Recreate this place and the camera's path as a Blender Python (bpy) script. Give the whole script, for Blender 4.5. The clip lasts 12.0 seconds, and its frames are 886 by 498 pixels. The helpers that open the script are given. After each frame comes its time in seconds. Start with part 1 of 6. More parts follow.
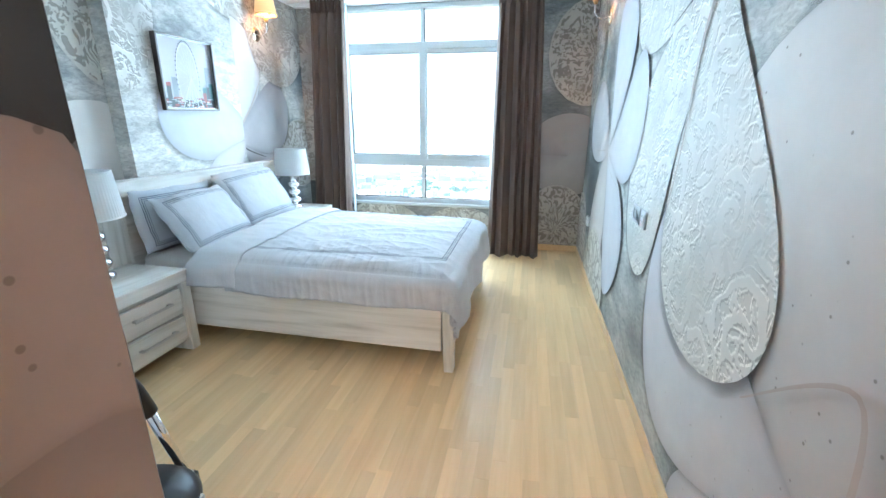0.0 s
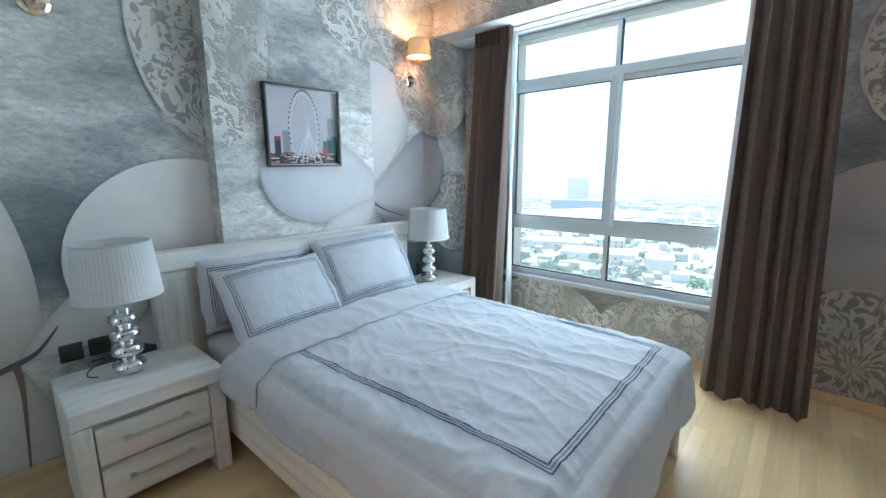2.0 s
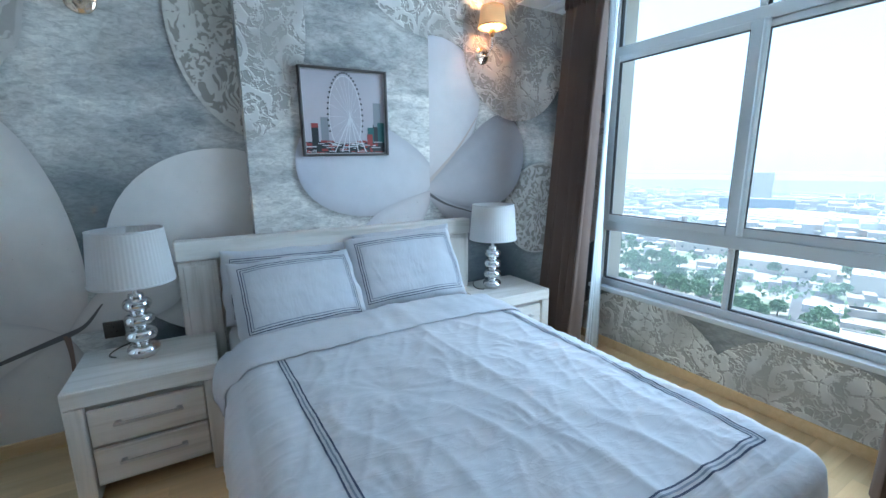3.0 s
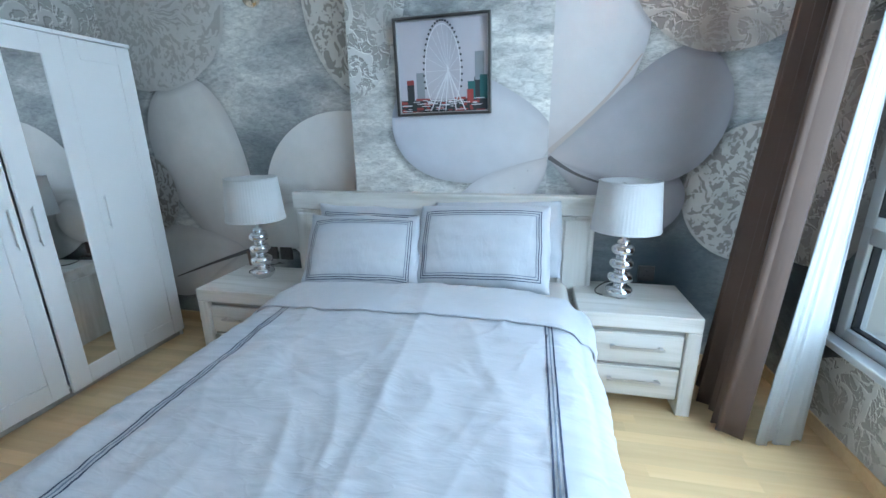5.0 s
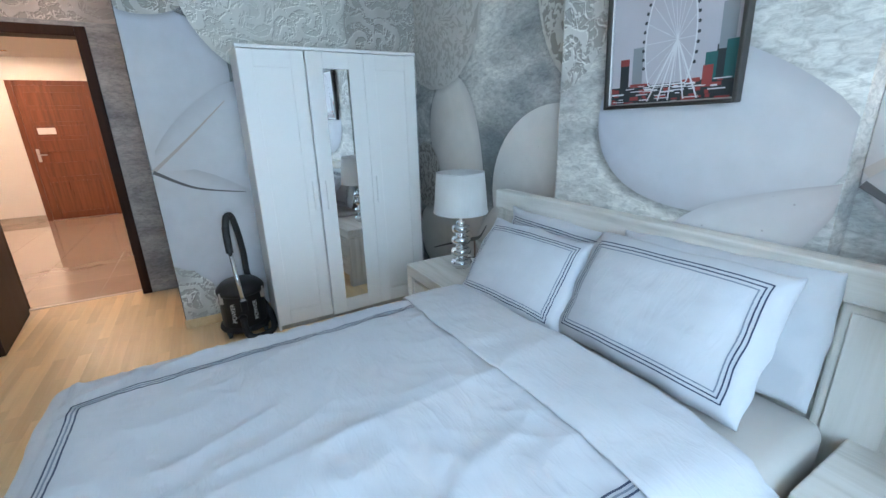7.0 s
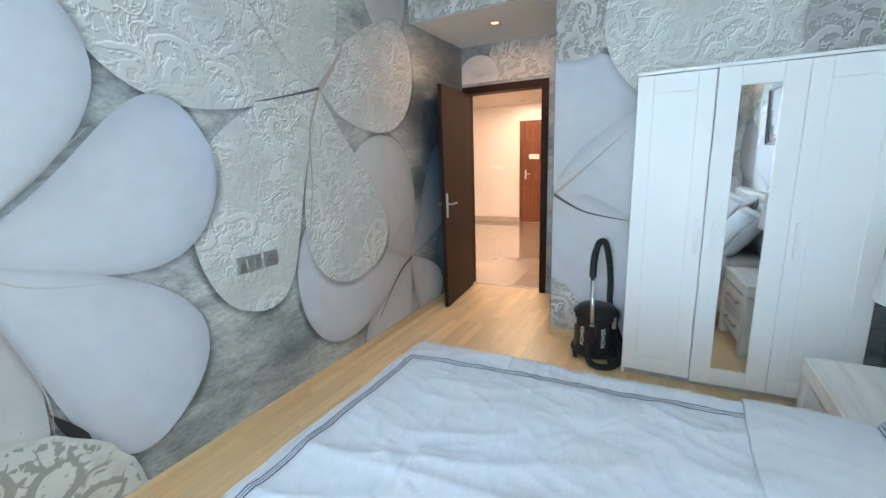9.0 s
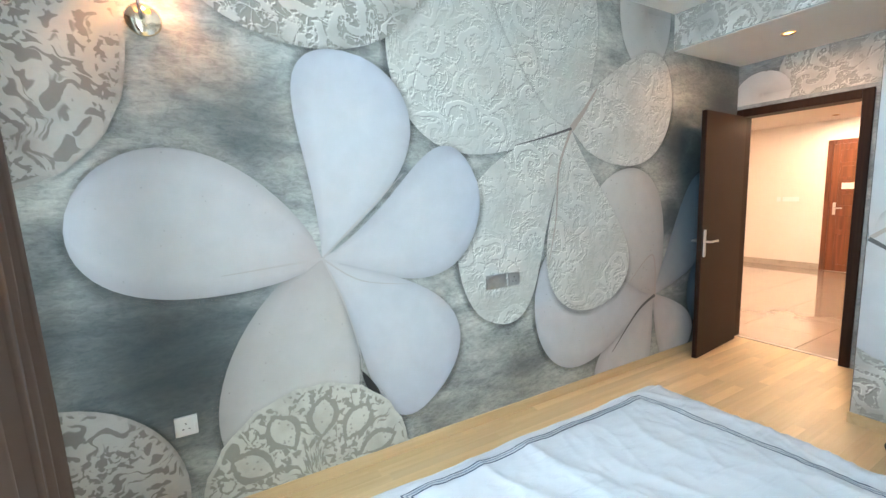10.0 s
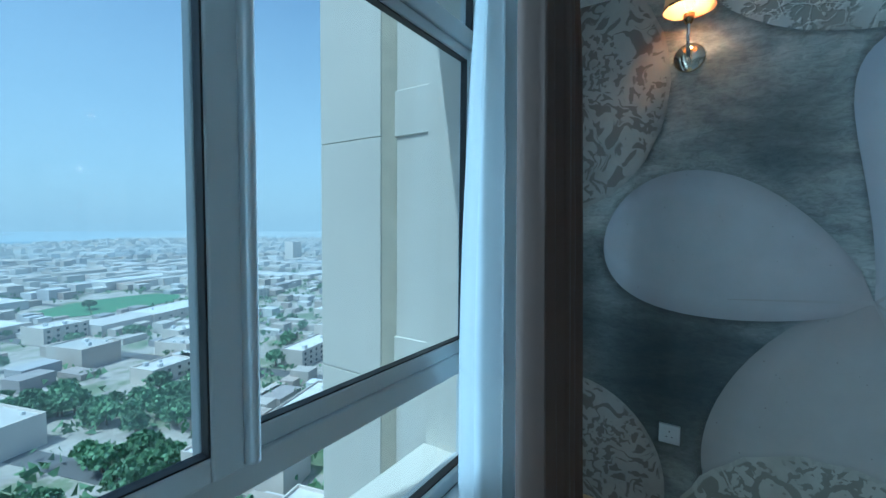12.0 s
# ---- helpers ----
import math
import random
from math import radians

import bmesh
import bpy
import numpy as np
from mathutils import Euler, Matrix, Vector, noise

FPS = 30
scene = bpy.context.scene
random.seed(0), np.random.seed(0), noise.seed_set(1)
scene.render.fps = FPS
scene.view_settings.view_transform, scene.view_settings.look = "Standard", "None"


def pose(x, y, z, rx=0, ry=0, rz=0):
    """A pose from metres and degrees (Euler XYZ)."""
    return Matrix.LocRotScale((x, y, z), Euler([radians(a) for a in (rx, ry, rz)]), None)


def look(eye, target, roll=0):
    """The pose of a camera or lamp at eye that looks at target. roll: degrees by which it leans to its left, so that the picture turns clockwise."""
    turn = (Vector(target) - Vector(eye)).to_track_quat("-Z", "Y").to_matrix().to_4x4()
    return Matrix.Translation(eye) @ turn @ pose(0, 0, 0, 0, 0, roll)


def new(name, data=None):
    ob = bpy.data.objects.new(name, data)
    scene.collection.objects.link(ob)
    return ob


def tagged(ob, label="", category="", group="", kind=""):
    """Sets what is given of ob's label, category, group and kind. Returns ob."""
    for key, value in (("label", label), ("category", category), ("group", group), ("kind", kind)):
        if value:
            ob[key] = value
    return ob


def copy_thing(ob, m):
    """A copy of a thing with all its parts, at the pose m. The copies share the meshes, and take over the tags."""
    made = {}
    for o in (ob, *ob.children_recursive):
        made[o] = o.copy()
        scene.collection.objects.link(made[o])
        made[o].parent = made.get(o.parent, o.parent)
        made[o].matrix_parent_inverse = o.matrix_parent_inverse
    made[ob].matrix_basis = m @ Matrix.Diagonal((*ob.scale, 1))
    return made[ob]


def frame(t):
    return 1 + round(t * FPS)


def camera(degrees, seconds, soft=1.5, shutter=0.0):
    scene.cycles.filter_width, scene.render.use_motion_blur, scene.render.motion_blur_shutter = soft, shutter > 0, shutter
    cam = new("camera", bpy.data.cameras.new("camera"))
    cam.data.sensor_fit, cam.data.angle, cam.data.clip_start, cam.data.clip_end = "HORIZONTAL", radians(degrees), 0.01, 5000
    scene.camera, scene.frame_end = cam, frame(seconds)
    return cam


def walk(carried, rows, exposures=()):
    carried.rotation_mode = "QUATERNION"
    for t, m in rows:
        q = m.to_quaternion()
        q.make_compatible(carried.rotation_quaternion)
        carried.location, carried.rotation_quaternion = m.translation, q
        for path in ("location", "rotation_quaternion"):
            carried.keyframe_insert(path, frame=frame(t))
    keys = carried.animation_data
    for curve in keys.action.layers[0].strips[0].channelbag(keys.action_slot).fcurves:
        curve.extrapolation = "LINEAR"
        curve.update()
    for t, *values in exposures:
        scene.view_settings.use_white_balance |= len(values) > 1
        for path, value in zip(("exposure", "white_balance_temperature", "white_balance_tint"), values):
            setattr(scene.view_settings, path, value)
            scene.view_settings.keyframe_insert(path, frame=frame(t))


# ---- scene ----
cam = camera(93.8, 12.0)
PATH = [
    (0, (0.229, 0.261, 1.387), (-0.155, 2.136, 0.805), 0.3),
    (0.5, (0.178, 0.606, 1.445), (-0.344, 2.465, 0.922), 0.3),
    (1, (0.149, 0.935, 1.468), (-0.583, 2.741, 1.017), 0.0),
    (1.5, (0.18, 1.267, 1.459), (-0.838, 2.94, 1.056), -0.1),
    (2, (0.22, 1.598, 1.435), (-1.074, 3.078, 1.065), -0.3),
    (2.5, (0.24, 1.946, 1.429), (-1.286, 3.183, 1.056), -0.5),
    (3, (0.256, 2.315, 1.404), (-1.447, 3.287, 1.01), -0.5),
    (3.2, (0.256, 2.464, 1.412), (-1.499, 3.328, 0.997), -0.6),
    (4.8, (0.145, 3.428, 1.385), (-1.77, 3.207, 0.85), -0.4),
    (5, (0.095, 3.59, 1.382), (-1.786, 3.187, 0.834), -0.8),
    (5.5, (-0.074, 3.842, 1.382), (-1.827, 3.062, 0.819), -1.1),
    (6, (-0.308, 4.021, 1.386), (-1.859, 2.893, 0.819), -1.0),
    (6.5, (-0.504, 4.127, 1.416), (-1.796, 2.715, 0.837), -1.1),
    (6.7, (-0.593, 4.143, 1.432), (-1.751, 2.624, 0.839), -1.3),
    (8.3, (-1.086, 3.984, 1.466), (-0.842, 2.072, 0.933), -1.8),
    (8.5, (-1.109, 3.986, 1.471), (-0.675, 2.102, 0.959), -1.9),
    (9, (-1.181, 4.002, 1.459), (-0.254, 2.283, 1.031), -2.1),
    (9.5, (-1.236, 4.051, 1.478), (0.136, 2.637, 1.133), -2.1),
    (10, (-1.308, 4.124, 1.494), (0.423, 3.156, 1.237), -2.0),
    (10.5, (-1.356, 4.144, 1.475), (0.588, 3.706, 1.302), -1.5),
    (11, (-1.365, 4.122, 1.473), (0.625, 4.271, 1.349), -0.7),
    (11.5, (-1.363, 4.124, 1.475), (0.514, 4.806, 1.363), 0.0),
    (12, (-1.376, 4.145, 1.471), (0.29, 5.248, 1.361), 0.5),
]
EXPOSURES = [(0.0, 2.36, 5650, 5), (0.5, 2.08, 5950, 6), (1.5, 1.68, 5950, 8), (2.5, 1.42, 5750, 8), (3.2, 1.34, 5400, 8), (5.0, 1.46, 5650, 9), (6.5, 1.40, 5700, 9),
             (8.5, 1.80, 5950, 8), (9.5, 1.82, 6050, 8), (10.0, 2.14, 6300, 7), (10.5, 2.14, 6300, 6), (11.0, 1.48, 6000, 5), (11.5, 0.60, 5500, 2), (12.0, -0.02, 4650, -8)]
walk(cam, [(t, look(eye, target, roll)) for t, eye, target, roll in PATH], EXPOSURES)

# ---- world and sun ----
SUN = Vector((-0.42, 0.13, 0.90)).normalized()
world = bpy.data.worlds.new("sky")
scene.world = world
world.use_nodes = True
wn = world.node_tree.nodes
sky = wn.new("ShaderNodeTexSky")
sky.sky_type, sky.sun_disc = "NISHITA", False
sky.sun_elevation = math.asin(SUN.z)
sky.sun_rotation = math.atan2(SUN.x, SUN.y)
sky.altitude, sky.air_density, sky.dust_density, sky.ozone_density = 60, 1.0, 3.0, 2.0
wn["Background"].inputs["Strength"].default_value = 0.15
world.node_tree.links.new(sky.outputs[0], wn["Background"].inputs["Color"])
sun = new("sun", bpy.data.lights.new("sun", "SUN"))
sun.data.energy, sun.data.angle, sun.data.color = 3.6, radians(0.5), (1.0, 0.95, 0.88)
sun.matrix_world = look((0, 0, 60), Vector((0, 0, 60)) - SUN)

# the sky's light in the window opening
daylight = new("window_daylight", bpy.data.lights.new("window_daylight", "AREA"))
daylight.data.shape, daylight.data.size, daylight.data.size_y = "RECTANGLE", 1.70, 1.95
daylight.data.energy, daylight.data.color = 22, (0.70, 0.88, 1.0)
daylight.matrix_world = pose(-0.90, 4.892, 1.53, -90, 0, 0)

# ---- materials ----
def nodes_of(name, rough=0.6, metal=0.0):
    m = bpy.data.materials.new(name)
    m.use_nodes = True
    n, l = m.node_tree.nodes, m.node_tree.links
    b = n["Principled BSDF"]
    b.inputs["Roughness"].default_value, b.inputs["Metallic"].default_value = rough, metal
    return m, n, l, b


def ramp(n, stops):
    r = n.new("ShaderNodeValToRGB")
    e = r.color_ramp.elements
    while len(e) < len(stops):
        e.new(0.5)
    for el, (p, c) in zip(e, stops):
        el.position, el.color = p, (*c, 1)
    return r


def mixer(n, l, fac, a, b, mode="MIX"):
    m = n.new("ShaderNodeMix")
    m.data_type, m.blend_type = "RGBA", mode
    for sock, v in ((m.inputs[0], fac), (m.inputs[6], a), (m.inputs[7], b)):
        if isinstance(v, (int, float)):
            sock.default_value = v
        elif isinstance(v, tuple):
            sock.default_value = (*v, 1)
        else:
            l.new(v, sock)
    return m.outputs[2]


def maths(n, l, op, a, b=0.0, c=0.0):
    m = n.new("ShaderNodeMath")
    m.operation = op
    for sock, v in zip(m.inputs, (a, b, c)):
        if isinstance(v, (int, float)):
            sock.default_value = v
        else:
            l.new(v, sock)
    return m.outputs[0]


def coords(n, l, scale=(1, 1, 1), kind="Object"):
    tc, mp = n.new("ShaderNodeTexCoord"), n.new("ShaderNodeMapping")
    mp.inputs["Scale"].default_value = scale
    l.new(tc.outputs[kind], mp.inputs["Vector"])
    return mp.outputs[0]


def noise_tex(n, l, vec, scale, detail=4, rough=0.55, dist=0.0):
    t = n.new("ShaderNodeTexNoise")
    t.inputs["Scale"].default_value, t.inputs["Detail"].default_value = scale, detail
    t.inputs["Roughness"].default_value, t.inputs["Distortion"].default_value = rough, dist
    l.new(vec, t.inputs["Vector"])
    return t.outputs[0]


def bumped(n, l, b, height, strength=0.2, dist=0.01):
    k = n.new("ShaderNodeBump")
    k.inputs["Strength"].default_value, k.inputs["Distance"].default_value = strength, dist
    l.new(height, k.inputs["Height"])
    l.new(k.outputs[0], b.inputs["Normal"])


def surface(name, colour, rough=0.6, metal=0.0, vary=0.1, scale=(8, 8, 8), grain=0.15, fine=120, dist=0.002, random_tone=0.0):
    """Base colour with broad stains, fine grain and a light relief."""
    m, n, l, b = nodes_of(name, rough, metal)
    v = coords(n, l, scale)
    broad = noise_tex(n, l, v, 1.0, 5)
    dark, light = tuple(c * (1 - vary) for c in colour), tuple(min(1, c * (1 + vary)) for c in colour)
    r = ramp(n, [(0.3, dark), (0.7, light)])
    l.new(broad, r.inputs[0])
    out = r.outputs[0]
    if random_tone:
        info = n.new("ShaderNodeObjectInfo")
        k = maths(n, l, "MULTIPLY_ADD", info.outputs["Random"], 2 * random_tone, 1 - random_tone)
        hsv = n.new("ShaderNodeHueSaturation")
        l.new(k, hsv.inputs["Value"])
        l.new(out, hsv.inputs["Color"])
        out = hsv.outputs[0]
    l.new(out, b.inputs["Base Color"])
    bumped(n, l, b, noise_tex(n, l, coords(n, l), fine, 3), grain, dist)
    rr = maths(n, l, "MULTIPLY_ADD", broad, 0.2, rough - 0.1)
    l.new(rr, b.inputs["Roughness"])
    return m


def wood(name, tones, along="X", rough=0.45, random_tone=0.0, island=False, ring=9.0):
    """Straight-grained board: long streaks along one axis, fine pores."""
    m, n, l, b = nodes_of(name, rough)
    long, wide = 1.2, ring * 3
    sc = {"X": (long, wide, wide), "Y": (wide, long, wide), "Z": (wide, wide, long)}[along]
    v = coords(n, l, sc)
    if random_tone or island:
        info = n.new("ShaderNodeNewGeometry") if island else n.new("ShaderNodeObjectInfo")
        rnd = info.outputs["Random Per Island"] if island else info.outputs["Random"]
        add = n.new("ShaderNodeVectorMath")
        add.operation = "ADD"
        comb = n.new("ShaderNodeCombineXYZ")
        for k in range(3):
            l.new(maths(n, l, "MULTIPLY", rnd, 37.0 + 11 * k), comb.inputs[k])
        l.new(v, add.inputs[0]), l.new(comb.outputs[0], add.inputs[1])
        v = add.outputs[0]
    streak = noise_tex(n, l, v, 1.0, 6, 0.6, 0.4)
    r = ramp(n, [(0.25, tones[0]), (0.5, tones[1]), (0.75, tones[2])])
    l.new(streak, r.inputs[0])
    out = r.outputs[0]
    if random_tone or island:
        hsv = n.new("ShaderNodeHueSaturation")
        l.new(maths(n, l, "MULTIPLY_ADD", rnd, 2 * random_tone, 1 - random_tone), hsv.inputs["Value"])
        l.new(out, hsv.inputs["Color"])
        out = hsv.outputs[0]
    l.new(out, b.inputs["Base Color"])
    bumped(n, l, b, streak, 0.12, 0.002)
    l.new(maths(n, l, "MULTIPLY_ADD", streak, 0.15, rough - 0.07), b.inputs["Roughness"])
    return m


def plain(name, colour, rough=0.5, metal=0.0):
    m, n, l, b = nodes_of(name, rough, metal)
    b.inputs["Base Color"].default_value = (*colour, 1)
    return m


def glow(name, colour, strength):
    m, n, l, b = nodes_of(name, 0.5)
    b.inputs["Base Color"].default_value = (*colour, 1)
    b.inputs["Emission Color"].default_value = (*colour, 1)
    b.inputs["Emission Strength"].default_value = strength
    return m


def plaster_print(name, blobs, u_axis, tint=(1, 1, 1)):
    """Wallpaper ground: printed photograph of streaky grey plaster with dark ink areas (u, v, radius, depth)."""
    m, n, l, b = nodes_of(name, 0.55)
    v = coords(n, l, (1, 1, 1))
    st = coords(n, l, (3.4, 3.4, 8.5))
    broad = noise_tex(n, l, st, 0.55, 8, 0.62, 0.6)
    fine = noise_tex(n, l, st, 6.0, 8, 0.75, 0.8)
    r = ramp(n, [(0.30, (0.17, 0.19, 0.205)), (0.5, (0.36, 0.375, 0.38)), (0.70, (0.56, 0.57, 0.56))])
    l.new(broad, r.inputs[0])
    k = ramp(n, [(0.36, (0.50, 0.50, 0.50)), (0.52, (0.88, 0.88, 0.88)), (0.66, (1.12, 1.12, 1.12))])
    l.new(fine, k.inputs[0])
    col = mixer(n, l, 0.75, r.outputs[0], k.outputs[0], "MULTIPLY")
    sep = n.new("ShaderNodeSeparateXYZ")
    l.new(v, sep.inputs[0])
    total = None
    for u, w, rad, deep in blobs:
        du = maths(n, l, "SUBTRACT", sep.outputs[u_axis], u)
        dv = maths(n, l, "SUBTRACT", sep.outputs[2], w)
        d = maths(n, l, "SQRT", maths(n, l, "ADD", maths(n, l, "MULTIPLY", du, du), maths(n, l, "MULTIPLY", dv, dv)))
        f = n.new("ShaderNodeMapRange")
        f.interpolation_type = "SMOOTHSTEP"
        f.inputs["From Min"].default_value, f.inputs["From Max"].default_value = rad, rad * 0.1
        f.inputs["To Max"].default_value = deep
        l.new(d, f.inputs["Value"])
        total = f.outputs[0] if total is None else maths(n, l, "MAXIMUM", total, f.outputs[0])
    if total is not None:
        col = mixer(n, l, total, col, (0.026, 0.042, 0.054))
    col = mixer(n, l, 1.0, col, tint, "MULTIPLY")
    l.new(col, b.inputs["Base Color"])
    bumped(n, l, b, noise_tex(n, l, v, 260, 2), 0.08, 0.001)
    return m


def petal_print(name, base, mid, edge, speck=0.0):
    """Printed petal: tone runs from the flower's heart (u = 0) to the tip and across (v)."""
    m, n, l, b = nodes_of(name, 0.55)
    uv = n.new("ShaderNodeUVMap")
    sep = n.new("ShaderNodeSeparateXYZ")
    l.new(uv.outputs[0], sep.inputs[0])
    r = ramp(n, [(0.0, base), (0.12, tuple(0.5 * (a + c) for a, c in zip(base, mid))), (0.45, mid), (1.0, edge)])
    l.new(sep.outputs[0], r.inputs[0])
    side = ramp(n, [(0.0, (0.80, 0.80, 0.82)), (0.14, (0.97, 0.97, 0.97)), (0.5, (1, 1, 1)), (0.85, (0.92, 0.92, 0.93)), (1.0, (0.74, 0.74, 0.75))])
    l.new(sep.outputs[1], side.inputs[0])
    col = mixer(n, l, 1.0, r.outputs[0], side.outputs[0], "MULTIPLY")
    v = coords(n, l)
    mott = ramp(n, [(0.3, (0.93, 0.93, 0.93)), (0.7, (1, 1, 1))])
    l.new(noise_tex(n, l, v, 9, 5), mott.inputs[0])
    col = mixer(n, l, 1.0, col, mott.outputs[0], "MULTIPLY")
    if speck:
        vor = n.new("ShaderNodeTexVoronoi")
        vor.inputs["Scale"].default_value = 22
        l.new(v, vor.inputs["Vector"])
        size = n.new("ShaderNodeSeparateXYZ")
        l.new(vor.outputs["Color"], size.inputs[0])
        pits = maths(n, l, "SUBTRACT", vor.outputs["Distance"], maths(n, l, "MULTIPLY", maths(n, l, "POWER", size.outputs[0], 3.0), 0.13))
        dots = ramp(n, [(0.0, (0.26, 0.23, 0.20)), (0.05, (1, 1, 1))])
        l.new(pits, dots.inputs[0])
        col = mixer(n, l, speck, col, dots.outputs[0], "MULTIPLY")
    l.new(col, b.inputs["Base Color"])
    bumped(n, l, b, noise_tex(n, l, v, 260, 2), 0.08, 0.001)
    return m


def ornament(n, l, vec, scale):
    """Height of a scroll-and-blossom relief at the wall point vec (u, v, 0): spirals in some cells, blossoms in others."""
    warp = n.new("ShaderNodeTexNoise")
    warp.noise_dimensions = "2D"
    warp.inputs["Scale"].default_value, warp.inputs["Detail"].default_value = 7.0 * scale, 1.0
    l.new(vec, warp.inputs["Vector"])
    bent = n.new("ShaderNodeVectorMath")
    bent.operation = "MULTIPLY_ADD"
    l.new(warp.outputs["Color"], bent.inputs[0])
    bent.inputs[1].default_value = (0.09 / scale, 0.09 / scale, 0)
    l.new(vec, bent.inputs[2])
    vor = n.new("ShaderNodeTexVoronoi")
    vor.voronoi_dimensions = "2D"
    vor.inputs["Scale"].default_value = 6.0 * scale
    l.new(bent.outputs[0], vor.inputs["Vector"])
    rel = n.new("ShaderNodeVectorMath")
    rel.operation = "SUBTRACT"
    l.new(bent.outputs[0], rel.inputs[0]), l.new(vor.outputs["Position"], rel.inputs[1])
    sep, rgb = n.new("ShaderNodeSeparateXYZ"), n.new("ShaderNodeSeparateXYZ")
    l.new(rel.outputs[0], sep.inputs[0]), l.new(vor.outputs["Color"], rgb.inputs[0])
    ang = maths(n, l, "ARCTAN2", sep.outputs[1], sep.outputs[0])
    dist = vor.outputs["Distance"]
    turn = maths(n, l, "MULTIPLY_ADD", rgb.outputs[0], 60.0, -30.0)
    spiral = maths(n, l, "SINE", maths(n, l, "ADD", maths(n, l, "MULTIPLY", dist, 15.0), maths(n, l, "ADD", maths(n, l, "MULTIPLY", ang, 2.0), turn)))
    bloom = maths(n, l, "SUBTRACT", maths(n, l, "POWER", maths(n, l, "ABSOLUTE", maths(n, l, "SINE", maths(n, l, "MULTIPLY_ADD", ang, 2.5, turn))), 0.6), maths(n, l, "ABSOLUTE", maths(n, l, "MULTIPLY_ADD", dist, 3.2, -0.75)))
    pick = n.new("ShaderNodeMix")
    l.new(maths(n, l, "GREATER_THAN", rgb.outputs[1], 0.55), pick.inputs[0])
    l.new(spiral, pick.inputs[2]), l.new(bloom, pick.inputs[3])
    vines = noise_tex(n, l, bent.outputs[0], 9.0 * scale, 1.0, 0.5, 1.0)
    vine = maths(n, l, "SUBTRACT", 0.035, maths(n, l, "ABSOLUTE", maths(n, l, "SUBTRACT", vines, 0.5)))
    h = maths(n, l, "MAXIMUM", pick.outputs[0], maths(n, l, "MULTIPLY", vine, 18.0))
    threads = noise_tex(n, l, bent.outputs[0], 30.0 * scale, 1.0, 0.5, 0.8)
    thread = maths(n, l, "SUBTRACT", 0.055, maths(n, l, "ABSOLUTE", maths(n, l, "SUBTRACT", threads, 0.5)))
    h = maths(n, l, "MAXIMUM", h, maths(n, l, "MULTIPLY", thread, 9.0))
    grit = noise_tex(n, l, vec, 42.0, 2, 0.6)
    h = maths(n, l, "ADD", h, maths(n, l, "MULTIPLY_ADD", grit, 1.5, -0.85))
    step = n.new("ShaderNodeMapRange")
    step.interpolation_type = "SMOOTHSTEP"
    step.inputs["From Min"].default_value, step.inputs["From Max"].default_value = 0.0, 0.35
    l.new(h, step.inputs["Value"])
    worn = n.new("ShaderNodeMapRange")
    worn.inputs["From Min"].default_value, worn.inputs["From Max"].default_value = 0.36, 0.58
    worn.inputs["To Min"].default_value = 0.25
    l.new(noise_tex(n, l, vec, 3.1, 2, 0.5), worn.inputs["Value"])
    return maths(n, l, "MULTIPLY", step.outputs[0], worn.outputs[0])


def lace_print(name, ground, relief, scale=1.0, emboss=0.25):
    """Printed photograph of embossed lace: scrolls in pale relief with a lit and a dark rim on a grey-beige ground."""
    m, n, l, b = nodes_of(name, 0.55)
    v = coords(n, l)
    sep, flat_uv = n.new("ShaderNodeSeparateXYZ"), n.new("ShaderNodeCombineXYZ")
    l.new(v, sep.inputs[0])
    l.new(maths(n, l, "ADD", sep.outputs[0], sep.outputs[1]), flat_uv.inputs[0]), l.new(sep.outputs[2], flat_uv.inputs[1])
    near = ornament(n, l, flat_uv.outputs[0], scale)
    shift = n.new("ShaderNodeVectorMath")
    shift.operation = "ADD"
    shift.inputs[1].default_value = (0.005, 0.006, 0)
    l.new(flat_uv.outputs[0], shift.inputs[0])
    rim = maths(n, l, "SUBTRACT", near, ornament(n, l, shift.outputs[0], scale))
    col = mixer(n, l, near, ground, relief)
    mott = ramp(n, [(0.3, (0.82, 0.82, 0.82)), (0.7, (1, 1, 1))])
    l.new(noise_tex(n, l, v, 4, 7, 0.7), mott.inputs[0])
    col = mixer(n, l, 1.0, col, mott.outputs[0], "MULTIPLY")
    k = maths(n, l, "MULTIPLY_ADD", rim, emboss, 1.0)
    comb = n.new("ShaderNodeCombineXYZ")
    for c in range(3):
        l.new(k, comb.inputs[c])
    l.new(mixer(n, l, 1.0, col, comb.outputs[0], "MULTIPLY"), b.inputs["Base Color"])
    bumped(n, l, b, noise_tex(n, l, v, 260, 2), 0.08, 0.001)
    return m


